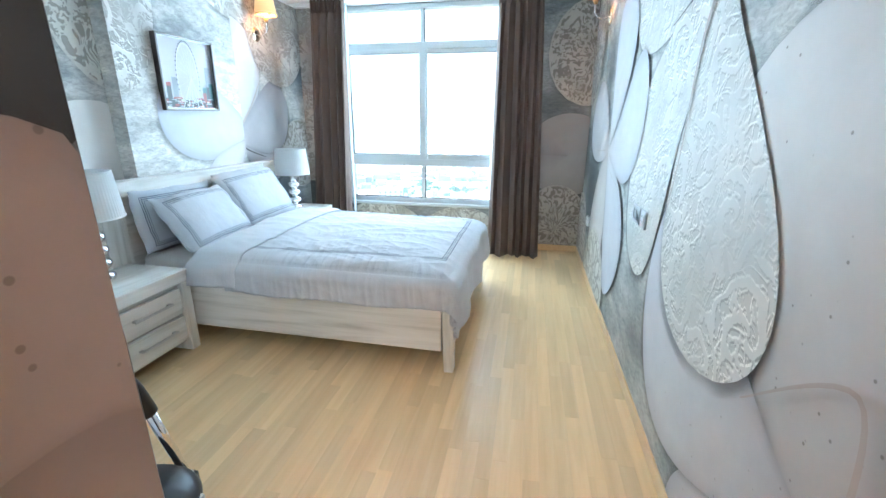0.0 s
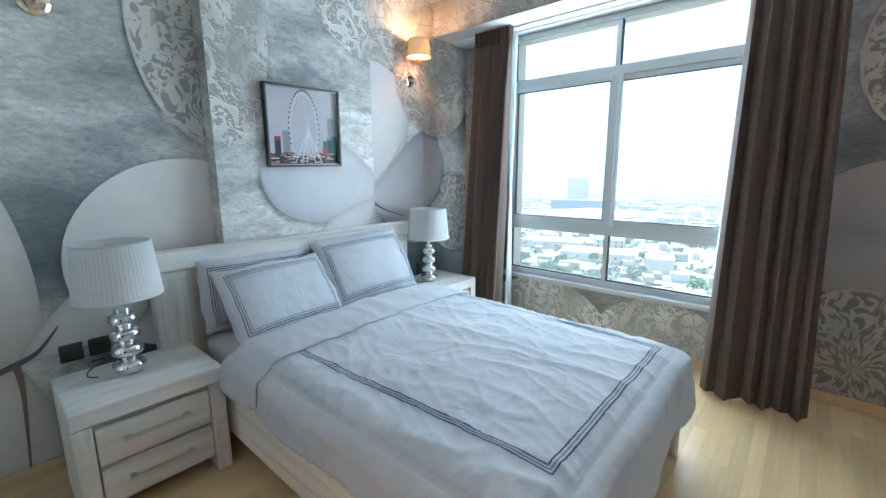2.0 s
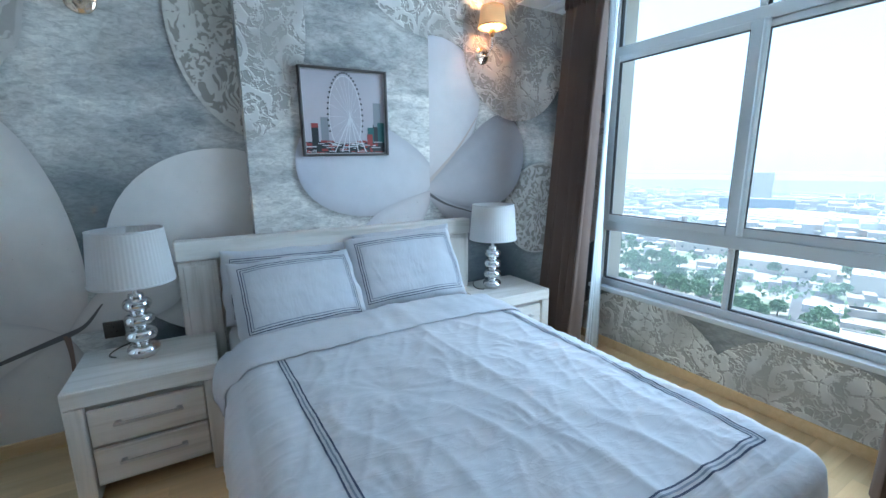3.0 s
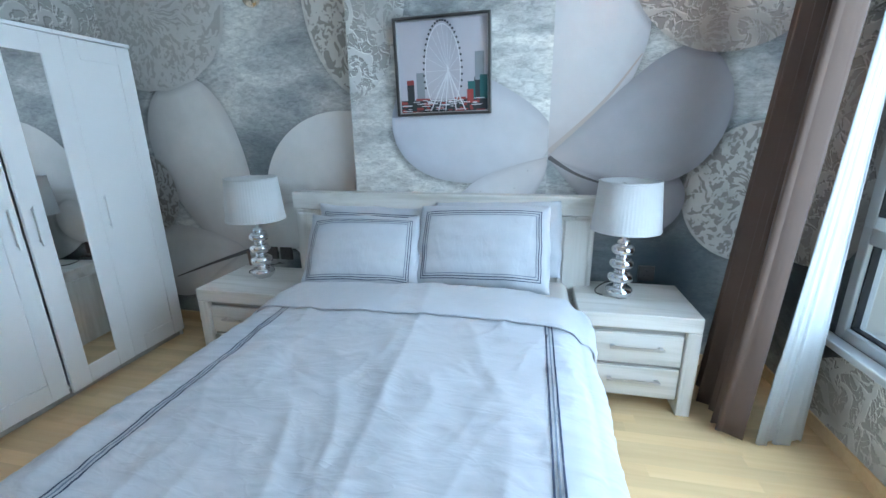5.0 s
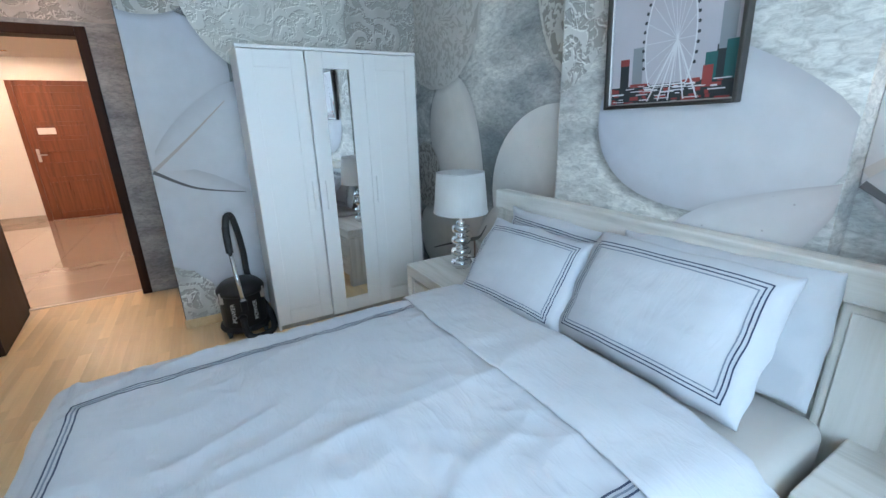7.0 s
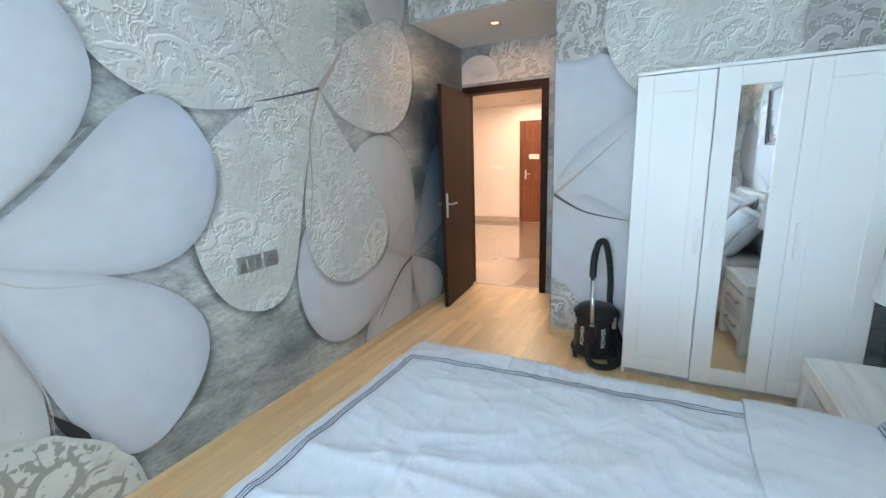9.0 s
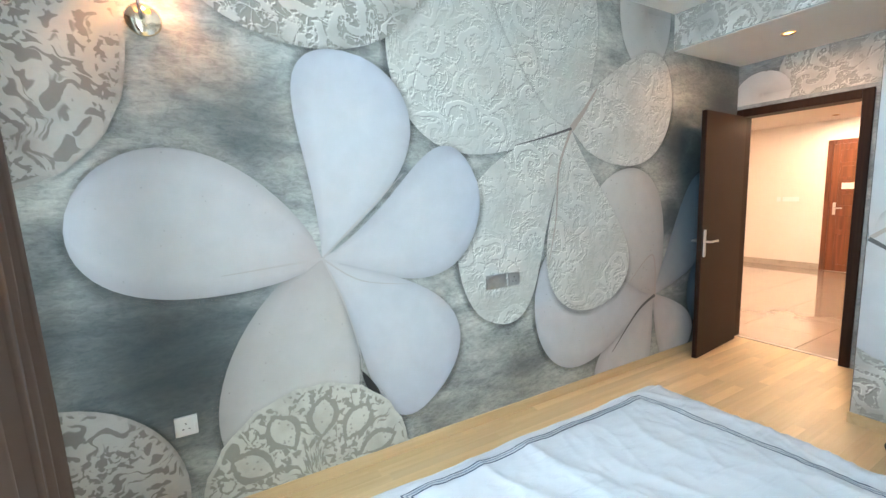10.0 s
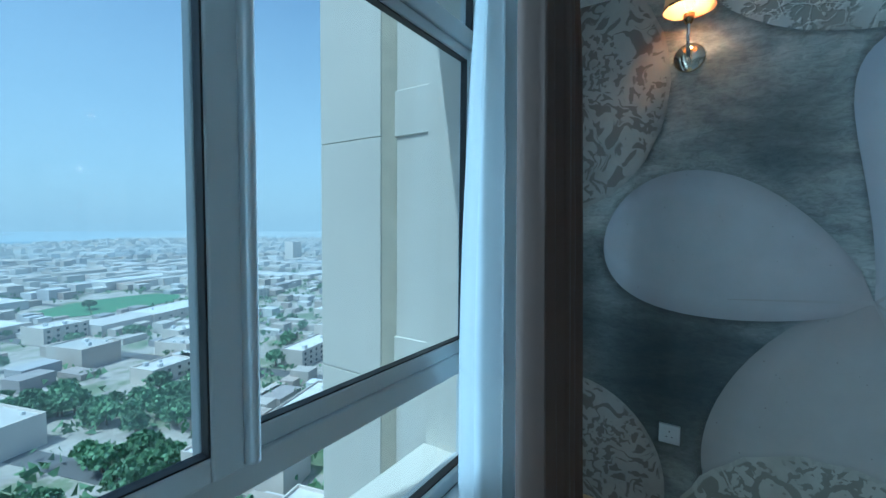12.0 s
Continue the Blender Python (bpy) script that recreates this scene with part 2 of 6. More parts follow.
def rosette_print(name, ground, relief, leaves=0, strokes=52.0):
    """Printed lace rosette: pale worm-like strokes running outwards, and a ring of dotted leaves; u runs outwards, v round."""
    m, n, l, b = nodes_of(name, 0.55)
    v = coords(n, l)
    uv, sep = n.new("ShaderNodeUVMap"), n.new("ShaderNodeSeparateXYZ")
    l.new(uv.outputs[0], sep.inputs[0])
    rad, ang = sep.outputs[0], sep.outputs[1]

    def step(value, lo, hi):
        q = n.new("ShaderNodeMapRange")
        q.interpolation_type = "SMOOTHSTEP"
        q.inputs["From Min"].default_value, q.inputs["From Max"].default_value = lo, hi
        l.new(value, q.inputs["Value"])
        return q.outputs[0]
    polar = n.new("ShaderNodeCombineXYZ")
    wave = maths(n, l, "MULTIPLY_ADD", noise_tex(n, l, v, 6.0, 2, 0.5), 9.0, -4.5)
    l.new(maths(n, l, "MULTIPLY", rad, 7.0), polar.inputs[0])
    l.new(maths(n, l, "ADD", maths(n, l, "MULTIPLY", ang, strokes), wave), polar.inputs[1])
    worm = noise_tex(n, l, polar.outputs[0], 1.0, 1.5, 0.5, 0.5)
    speck = noise_tex(n, l, v, 34.0, 1.5, 0.5, 0.6)
    blend = step(noise_tex(n, l, v, 3.4, 1, 0.5), 0.45, 0.55)
    mixed = n.new("ShaderNodeMix")
    l.new(blend, mixed.inputs[0]), l.new(worm, mixed.inputs[2]), l.new(speck, mixed.inputs[3])
    h = step(mixed.outputs[0], 0.45, 0.51)
    h = maths(n, l, "MAXIMUM", h, maths(n, l, "MULTIPLY", step(rad, 0.955, 0.97), 0.8))
    if leaves:
        c = maths(n, l, "SUBTRACT", maths(n, l, "FRACT", maths(n, l, "MULTIPLY", ang, float(leaves))), 0.5)
        r = maths(n, l, "MULTIPLY", maths(n, l, "SUBTRACT", maths(n, l, "ADD", rad, maths(n, l, "MULTIPLY_ADD", speck, 0.08, -0.04)), 0.66), 1 / 0.22)
        f = maths(n, l, "SUBTRACT", maths(n, l, "SUBTRACT", 1.0, maths(n, l, "MULTIPLY", r, r)), maths(n, l, "MULTIPLY", maths(n, l, "ABSOLUTE", c), 1 / 0.40))
        dot = n.new("ShaderNodeTexVoronoi")
        dot.inputs["Scale"].default_value = 34
        l.new(v, dot.inputs["Vector"])
        leaf = maths(n, l, "MULTIPLY", step(f, 0.30, 0.36), maths(n, l, "MULTIPLY_ADD", step(dot.outputs["Distance"], 0.18, 0.26), 0.7, 0.3))
        h = maths(n, l, "MAXIMUM", leaf, maths(n, l, "MULTIPLY", h, step(f, -0.02, -0.10)))
    worn = step(noise_tex(n, l, v, 4.3, 3, 0.6), 0.25, 0.5)
    h = maths(n, l, "MULTIPLY", h, maths(n, l, "MULTIPLY_ADD", worn, 0.45, 0.55))
    mott = ramp(n, [(0.3, (0.82, 0.82, 0.82)), (0.7, (1, 1, 1))])
    l.new(noise_tex(n, l, v, 5, 7, 0.7), mott.inputs[0])
    l.new(mixer(n, l, 1.0, mixer(n, l, h, ground, relief), mott.outputs[0], "MULTIPLY"), b.inputs["Base Color"])
    bumped(n, l, b, noise_tex(n, l, v, 260, 2), 0.08, 0.001)
    return m


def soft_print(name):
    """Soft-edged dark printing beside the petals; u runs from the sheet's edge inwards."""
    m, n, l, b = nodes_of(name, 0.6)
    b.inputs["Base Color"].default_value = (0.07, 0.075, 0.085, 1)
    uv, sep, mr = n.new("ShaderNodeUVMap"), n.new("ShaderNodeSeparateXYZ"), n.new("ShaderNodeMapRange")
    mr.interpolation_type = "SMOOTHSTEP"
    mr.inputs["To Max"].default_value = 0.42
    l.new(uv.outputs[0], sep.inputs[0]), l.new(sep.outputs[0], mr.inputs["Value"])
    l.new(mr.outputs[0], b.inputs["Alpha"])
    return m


def cloth(name, colour, weave=900, rough=0.9, sheen=0.2, through_light=0.0, creases=False):
    m, n, l, b = nodes_of(name, rough)
    v = coords(n, l)
    r = ramp(n, [(0.3, tuple(c * 0.94 for c in colour)), (0.7, colour)])
    l.new(noise_tex(n, l, v, 7, 5), r.inputs[0])
    l.new(r.outputs[0], b.inputs["Base Color"])
    b.inputs["Sheen Weight"].default_value = sheen
    height = noise_tex(n, l, v, weave, 2)
    if creases:
        fold = maths(n, l, "ABSOLUTE", maths(n, l, "SUBTRACT", noise_tex(n, l, coords(n, l, (2.6, 0.9, 1.3)), 4.2, 3, 0.5, 0.7), 0.5))
        fold2 = maths(n, l, "ABSOLUTE", maths(n, l, "SUBTRACT", noise_tex(n, l, coords(n, l, (2.2, 0.8, 1.6)), 10, 2, 0.5, 0.5), 0.5))
        ridge = maths(n, l, "ADD", maths(n, l, "MULTIPLY", maths(n, l, "MINIMUM", fold, 0.09), -8.0), maths(n, l, "MULTIPLY", maths(n, l, "MINIMUM", fold2, 0.06), -5.0))
        bumped(n, l, b, maths(n, l, "MULTIPLY_ADD", height, 0.08, ridge), 0.13, 0.011)
    else:
        bumped(n, l, b, height, 0.15, 0.001)
    if through_light:
        tr = n.new("ShaderNodeBsdfTranslucent")
        l.new(r.outputs[0], tr.inputs[0])
        mx = n.new("ShaderNodeMixShader")
        mx.inputs[0].default_value = through_light
        l.new(b.outputs[0], mx.inputs[1]), l.new(tr.outputs[0], mx.inputs[2])
        l.new(mx.outputs[0], n["Material Output"].inputs[0])
    return m


def sheer_cloth(name, colour, clear):
    m, n, l, b = nodes_of(name, 0.9)
    b.inputs["Base Color"].default_value = (*colour, 1)
    tr, tp = n.new("ShaderNodeBsdfTranslucent"), n.new("ShaderNodeBsdfTransparent")
    tr.inputs[0].default_value = (*colour, 1)
    m1, m2 = n.new("ShaderNodeMixShader"), n.new("ShaderNodeMixShader")
    m1.inputs[0].default_value, m2.inputs[0].default_value = 0.55, clear
    l.new(b.outputs[0], m1.inputs[1]), l.new(tr.outputs[0], m1.inputs[2])
    l.new(m1.outputs[0], m2.inputs[1]), l.new(tp.outputs[0], m2.inputs[2])
    l.new(m2.outputs[0], n["Material Output"].inputs[0])
    return m


def pane_glass(name):
    m, n, l, b = nodes_of(name, 0.02)
    tp, gl, fr, mx = n.new("ShaderNodeBsdfTransparent"), n.new("ShaderNodeBsdfGlossy"), n.new("ShaderNodeLayerWeight"), n.new("ShaderNodeMixShader")
    tp.inputs[0].default_value = (0.90, 0.95, 0.96, 1)
    gl.inputs["Roughness"].default_value = 0.01
    l.new(maths(n, l, "MULTIPLY_ADD", maths(n, l, "POWER", fr.outputs["Facing"], 5.0), 0.6, 0.022), mx.inputs[0]), l.new(tp.outputs[0], mx.inputs[1]), l.new(gl.outputs[0], mx.inputs[2])
    l.new(mx.outputs[0], n["Material Output"].inputs[0])
    return m


M = {}
M["paint"] = surface("white_paint", (0.86, 0.86, 0.84), 0.7, vary=0.03, scale=(1, 1, 1), grain=0.1)
M["cream"] = surface("cream_paint", (0.76, 0.69, 0.62), 0.6, vary=0.03, scale=(1, 1, 1))
M["frame"] = surface("window_aluminium", (0.58, 0.61, 0.62), 0.35, vary=0.03, scale=(2, 2, 2), grain=0.03)
M["gasket"] = plain("black_gasket", (0.02, 0.02, 0.022), 0.6)
M["glass"] = pane_glass("window_glass")
M["mirror"] = plain("mirror_silver", (0.92, 0.93, 0.93), 0.015, 1.0)
M["chrome"] = plain("polished_chrome", (0.80, 0.81, 0.82), 0.04, 1.0)
M["steel"] = surface("brushed_steel", (0.55, 0.55, 0.55), 0.32, 1.0, vary=0.06, scale=(40, 40, 40), grain=0.05)
M["pewter"] = surface("dark_pewter", (0.13, 0.125, 0.12), 0.35, 1.0, vary=0.08, scale=(20, 20, 20), grain=0.05)
M["brass"] = surface("aged_brass", (0.55, 0.36, 0.17), 0.28, 1.0, vary=0.12, scale=(30, 30, 30), grain=0.05)
M["bright_brass"] = surface("polished_brass", (0.86, 0.74, 0.58), 0.16, 1.0, vary=0.05, scale=(30, 30, 30), grain=0.02)
ASH = ((0.47, 0.455, 0.41), (0.70, 0.685, 0.645), (0.80, 0.79, 0.765))
for axis in "XYZ":
    M["ash_" + axis] = wood("whitewashed_ash_" + axis, ASH, axis, 0.5, ring=6)
M["ash_edge"] = wood("grey_ash_edge", ((0.33, 0.32, 0.29), (0.42, 0.41, 0.38), (0.5, 0.49, 0.46)), "Y", 0.55)
OAK = ((0.67, 0.475, 0.245), (0.74, 0.54, 0.295), (0.80, 0.605, 0.355))
M["oak"] = wood("honey_laminate", OAK, "Y", 0.33, random_tone=0.10, ring=7)
M["oak_many"] = wood("honey_laminate_strips", OAK, "Y", 0.33, random_tone=0.10, island=True, ring=7)
M["oak_trim"] = wood("honey_baseboard", OAK, "Y", 0.4)
M["joint"] = plain("floor_joint", (0.66, 0.475, 0.25), 0.6)
M["wenge"] = wood("dark_wenge", ((0.014, 0.005, 0.003), (0.026, 0.010, 0.005), (0.038, 0.015, 0.008)), "Z", 0.50)
M["wenge"].node_tree.nodes["Principled BSDF"].inputs["Specular IOR Level"].default_value = 0.22
M["mahogany"] = wood("reddish_mahogany", ((0.10, 0.028, 0.012), (0.16, 0.05, 0.02), (0.22, 0.07, 0.03)), "Z", 0.3)
M["white_foil"] = surface("white_foil", (0.85, 0.85, 0.845), 0.42, vary=0.02, scale=(2, 2, 2), grain=0.03)
M["linen"] = cloth("white_cotton", (0.535, 0.565, 0.61), creases=True)
M["sheet"] = cloth("grey_sheet", (0.55, 0.54, 0.52))
M["navy"] = cloth("navy_thread", (0.035, 0.055, 0.11), 600)
M["slate"] = cloth("grey_blue_thread", (0.20, 0.24, 0.31), 600)
M["drape"] = cloth("brown_curtain", (0.150, 0.102, 0.082), 700, 0.85, 0.08, 0.12)
M["sheer"] = sheer_cloth("white_sheer", (0.84, 0.87, 0.88), 0.35)
M["shade"] = cloth("white_pleated_shade", (0.82, 0.83, 0.83), 500, 0.8, 0.1, 0.35)
M["black"] = surface("black_plastic", (0.006, 0.006, 0.007), 0.42, vary=0.2, scale=(10, 10, 10), grain=0.1)
M["rubber"] = plain("black_rubber", (0.015, 0.015, 0.016), 0.55)
M["white_plastic"] = plain("white_plastic", (0.78, 0.78, 0.77), 0.35)
M["marble"] = surface("polished_tile", (0.38, 0.31, 0.25), 0.13, vary=0.10, scale=(1.5, 1.5, 1.5), grain=0.02)
M["marble"].node_tree.nodes["Principled BSDF"].inputs["Coat Weight"].default_value = 1.0
M["marble_dark"] = surface("tile_joint", (0.40, 0.34, 0.28), 0.3, vary=0.05)
M["lit_shade"] = glow("lit_lamp_shade", (0.9, 0.50, 0.22), 0.13)
M["bulb"] = glow("lit_bulb", (1.0, 0.50, 0.17), 3.5)
M["facade"] = surface("tower_cladding", (0.60, 0.58, 0.52), 0.6, vary=0.05, scale=(1.2, 1.2, 1.2), grain=0.1)
M["facade_joint"] = plain("cladding_joint", (0.62, 0.58, 0.48), 0.8)
M["sealant"] = surface("yellow_sealant", (0.65, 0.605, 0.49), 0.7, vary=0.12, scale=(9, 9, 9))


# ---- building helpers ----
def part(name, bm, material, parent=None, label="", smooth=False):
    me = bpy.data.meshes.new(name)
    bm.to_mesh(me)
    bm.free()
    for mt in material if isinstance(material, (list, tuple)) else (material,):
        me.materials.append(mt)
    if smooth:
        me.shade_smooth()
    ob = new(name, me)
    if parent:
        ob.parent = parent
    if label:
        ob["label"] = label
    return ob


def thing(name, x, y, z, label, category, group="", rz=0):
    ob = new(name)
    ob.empty_display_size = 0.1
    ob.matrix_world = pose(x, y, z, 0, 0, rz)
    return tagged(ob, label, category, group)


def add_box(bm, lo, hi, bevel=0.0, seg=2):
    r = bmesh.ops.create_cube(bm, size=1.0)
    for v in r["verts"]:
        v.co = Vector([lo[k] + (v.co[k] + 0.5) * (hi[k] - lo[k]) for k in range(3)])
    if bevel:
        es = {e for v in r["verts"] for e in v.link_edges}
        bmesh.ops.bevel(bm, geom=list(es), offset=bevel, segments=seg, affect="EDGES", profile=0.5)
    return bm


def box(lo, hi, bevel=0.0, seg=2):
    return add_box(bmesh.new(), lo, hi, bevel, seg)


def add_lathe(bm, profile, seg=32, centre=(0, 0, 0), wave=None, cap=True):
    """Turned body from (radius, height) pairs; wave(a, k) scales the radius round the body."""
    rings = []
    for k, (r, z) in enumerate(profile):
        ring = []
        for i in range(seg):
            a = 2 * math.pi * i / seg
            q = r * (wave(a, k) if wave else 1)
            ring.append(bm.verts.new((centre[0] + q * math.cos(a), centre[1] + q * math.sin(a), centre[2] + z)))
        rings.append(ring)
    for a, b in zip(rings, rings[1:]):
        for i in range(seg):
            j = (i + 1) % seg
            bm.faces.new((a[i], a[j], b[j], b[i]))
    if cap:
        bm.faces.new(list(reversed(rings[0])))
        bm.faces.new(rings[-1])
    return bm


def lathe(profile, seg=32, centre=(0, 0, 0), wave=None, cap=True):
    return add_lathe(bmesh.new(), profile, seg, centre, wave, cap)


def add_tube(bm, pts, rad, seg=12, ribs=0.0):
    """Round tube along points; ribs makes a corrugated hose."""
    pts = [Vector(p) for p in pts]
    rings, side = [], None
    for k, p in enumerate(pts):
        d = (pts[min(k + 1, len(pts) - 1)] - pts[max(k - 1, 0)]).normalized()
        side = (side - d * side.dot(d)).normalized() if side else d.orthogonal().normalized()
        up = d.cross(side)
        r = rad * (1 + (ribs if k % 2 else -ribs))
        rings.append([bm.verts.new(p + r * (math.cos(a) * side + math.sin(a) * up)) for a in (2 * math.pi * i / seg for i in range(seg))])
    for a, b in zip(rings, rings[1:]):
        for i in range(seg):
            bm.faces.new((a[i], a[(i + 1) % seg], b[(i + 1) % seg], b[i]))
    bm.faces.new(list(reversed(rings[0]))), bm.faces.new(rings[-1])
    return bm


def tube(pts, rad, seg=12, ribs=0.0):
    return add_tube(bmesh.new(), pts, rad, seg, ribs)


def sweep(points, n):
    """Smooth curve (Catmull-Rom) through a few points, n steps a span."""
    p = [Vector(points[0]), *map(Vector, points), Vector(points[-1])]
    out = []
    for i in range(1, len(p) - 2):
        a, b, c, d = p[i - 1:i + 3]
        for k in range(n):
            t = k / n
            out.append(0.5 * (2 * b + (c - a) * t + (2 * a - 5 * b + 4 * c - d) * t * t + (3 * b - a - 3 * c + d) * t ** 3))
    return out + [p[-2]]


def strip(bm, pts, width, normal, lift=0.0):
    """Flat ribbon along points."""
    n = Vector(normal)
    prev = None
    for k, p in enumerate(pts):
        d = (Vector(pts[min(k + 1, len(pts) - 1)]) - Vector(pts[max(k - 1, 0)])).normalized()
        s = d.cross(n).normalized() * width / 2
        a, b = bm.verts.new(Vector(p) - s + n * lift), bm.verts.new(Vector(p) + s + n * lift)
        if prev:
            bm.faces.new((prev[0], prev[1], b, a))
        prev = (a, b)
    return bm


def text_mesh(name, words, size, material, parent, m, depth=0.001, label=""):
    cu = bpy.data.curves.new(name, "FONT")
    cu.body, cu.size, cu.extrude, cu.align_x, cu.align_y = words, size, depth, "CENTER", "CENTER"
    tmp = bpy.data.objects.new(name, cu)
    me = bpy.data.meshes.new_from_object(tmp)
    bpy.data.objects.remove(tmp)
    me.materials.append(material)
    ob = new(name, me)
    ob.parent = parent
    ob.matrix_basis = m
    if label:
        ob["label"] = label
    return ob

# ---- the room's shell ----
XW, XP, XE = -2.40, -2.29, 0.81          # west wall, its pier, east wall
YN, YS, YD = 4.95, 0.76, -0.25           # window wall, back wall, door wall
XR, ZC, ZB, ZS = -0.415, 2.85, 2.58, 2.575   # recess side, ceiling, beam and entry soffit
WX0, WX1, WZ0, WZ1 = -1.90, 0.10, 0.49, 2.57  # window opening
DX0, DX1, DZ = -0.05, 0.76, 2.11         # door opening


def setting(name, bm, material, label, category="wall"):
    ob = part(name, bm, material)
    return tagged(ob, label, category, kind="structure")


def boxes(*pairs):
    bm = bmesh.new()
    for lo, hi in pairs:
        add_box(bm, lo, hi)
    return bm


# west print lifted by its tint, making up in colour for weak light
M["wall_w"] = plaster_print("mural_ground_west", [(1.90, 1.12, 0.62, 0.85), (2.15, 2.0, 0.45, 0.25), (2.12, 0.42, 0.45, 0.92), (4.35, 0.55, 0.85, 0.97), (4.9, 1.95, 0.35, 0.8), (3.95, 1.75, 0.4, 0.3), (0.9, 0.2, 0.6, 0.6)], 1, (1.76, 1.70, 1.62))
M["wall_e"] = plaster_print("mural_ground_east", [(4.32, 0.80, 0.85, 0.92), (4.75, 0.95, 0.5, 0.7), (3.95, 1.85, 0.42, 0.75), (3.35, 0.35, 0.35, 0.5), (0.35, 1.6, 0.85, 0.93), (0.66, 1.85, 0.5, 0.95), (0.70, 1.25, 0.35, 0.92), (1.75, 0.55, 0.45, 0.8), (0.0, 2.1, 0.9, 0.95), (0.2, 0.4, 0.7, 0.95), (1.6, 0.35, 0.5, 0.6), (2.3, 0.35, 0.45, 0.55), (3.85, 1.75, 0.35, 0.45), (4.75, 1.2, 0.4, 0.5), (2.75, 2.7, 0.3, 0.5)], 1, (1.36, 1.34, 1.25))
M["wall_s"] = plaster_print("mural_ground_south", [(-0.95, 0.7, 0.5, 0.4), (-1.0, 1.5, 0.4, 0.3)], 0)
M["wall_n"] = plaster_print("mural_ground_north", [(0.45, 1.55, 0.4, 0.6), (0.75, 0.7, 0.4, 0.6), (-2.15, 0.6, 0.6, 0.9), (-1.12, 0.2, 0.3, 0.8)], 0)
# recess ground tinted pink: the downlight's warmth put into the print colour
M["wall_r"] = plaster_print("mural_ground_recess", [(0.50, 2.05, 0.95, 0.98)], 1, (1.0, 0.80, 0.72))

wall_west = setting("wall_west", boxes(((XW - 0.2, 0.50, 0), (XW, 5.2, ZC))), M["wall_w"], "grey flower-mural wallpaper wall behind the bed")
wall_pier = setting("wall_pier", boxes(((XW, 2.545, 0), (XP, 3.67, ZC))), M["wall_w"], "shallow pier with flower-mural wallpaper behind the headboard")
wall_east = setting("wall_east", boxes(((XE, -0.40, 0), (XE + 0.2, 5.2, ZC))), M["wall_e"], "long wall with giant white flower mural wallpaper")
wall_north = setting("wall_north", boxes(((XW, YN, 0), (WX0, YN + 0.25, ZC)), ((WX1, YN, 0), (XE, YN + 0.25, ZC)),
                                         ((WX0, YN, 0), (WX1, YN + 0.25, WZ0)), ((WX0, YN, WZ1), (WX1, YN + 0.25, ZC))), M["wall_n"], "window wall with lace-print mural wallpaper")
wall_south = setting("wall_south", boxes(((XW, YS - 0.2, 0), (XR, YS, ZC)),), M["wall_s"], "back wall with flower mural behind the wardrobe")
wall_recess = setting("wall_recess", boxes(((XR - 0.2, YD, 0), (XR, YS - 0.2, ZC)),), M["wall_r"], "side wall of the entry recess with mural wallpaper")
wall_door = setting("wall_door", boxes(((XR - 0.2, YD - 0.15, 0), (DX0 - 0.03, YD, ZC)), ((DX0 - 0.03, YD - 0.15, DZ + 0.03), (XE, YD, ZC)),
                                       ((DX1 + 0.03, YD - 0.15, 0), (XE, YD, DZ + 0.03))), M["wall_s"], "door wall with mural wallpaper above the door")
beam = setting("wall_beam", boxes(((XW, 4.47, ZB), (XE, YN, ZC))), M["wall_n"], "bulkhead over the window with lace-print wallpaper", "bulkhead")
setting("trim_beam", boxes(((XW + 0.003, 4.475, ZB - 0.006), (XE - 0.003, YN - 0.003, ZB - 0.001))), M["paint"], "white painted underside of the window bulkhead", "trim")
soffit = setting("wall_soffit", boxes(((XR, YD, ZS), (XE, YS, ZC))), M["wall_s"], "lowered bulkhead over the entry with lace-print wallpaper", "bulkhead")
setting("trim_soffit", boxes(((XR + 0.003, YD + 0.003, ZS - 0.006), (XE - 0.003, YS - 0.005, ZS - 0.001))), M["paint"], "white painted underside of the entry bulkhead", "trim")
setting("ceiling", boxes(((XW - 0.2, YD - 0.15, ZC), (XE + 0.2, 5.2, ZC + 0.15))), M["paint"], "plain white painted ceiling", "ceiling")


# ---- printed petals of the mural ----
M["petal"] = petal_print("print_white_petal", (0.50, 0.44, 0.42), (0.67, 0.665, 0.675), (0.63, 0.64, 0.685), 0.45)
M["petal_blue"] = petal_print("print_blue_white_petal", (0.58, 0.555, 0.55), (0.635, 0.645, 0.68), (0.57, 0.60, 0.68))
M["petal_grey"] = petal_print("print_grey_petal", (0.46, 0.41, 0.385), (0.62, 0.60, 0.575), (0.69, 0.675, 0.655), 0.7)
M["petal_pale"] = petal_print("print_pale_petal", (0.52, 0.465, 0.43), (0.80, 0.775, 0.735), (0.84, 0.815, 0.78), 0.9)
M["petal_dusk"] = petal_print("print_dusky_petal", (0.50, 0.46, 0.45), (0.44, 0.43, 0.45), (0.34, 0.34, 0.37))
M["petal_taupe"] = petal_print("print_taupe_petal", (0.40, 0.37, 0.36), (0.42, 0.395, 0.385), (0.38, 0.355, 0.345))
M["petal_teal"] = petal_print("print_teal_petal", (0.50, 0.48, 0.48), (0.20, 0.27, 0.33), (0.08, 0.12, 0.16))
M["lace"] = lace_print("print_lace", (0.44, 0.43, 0.405), (0.79, 0.785, 0.755), 0.75, 0.30)
M["lace_fine"] = lace_print("print_lace_fine", (0.38, 0.37, 0.335), (0.69, 0.68, 0.64), 0.70, 0.30)
M["lace_pale"] = lace_print("print_lace_pale", (0.63, 0.63, 0.59), (0.735, 0.73, 0.69), 0.72, 0.40)
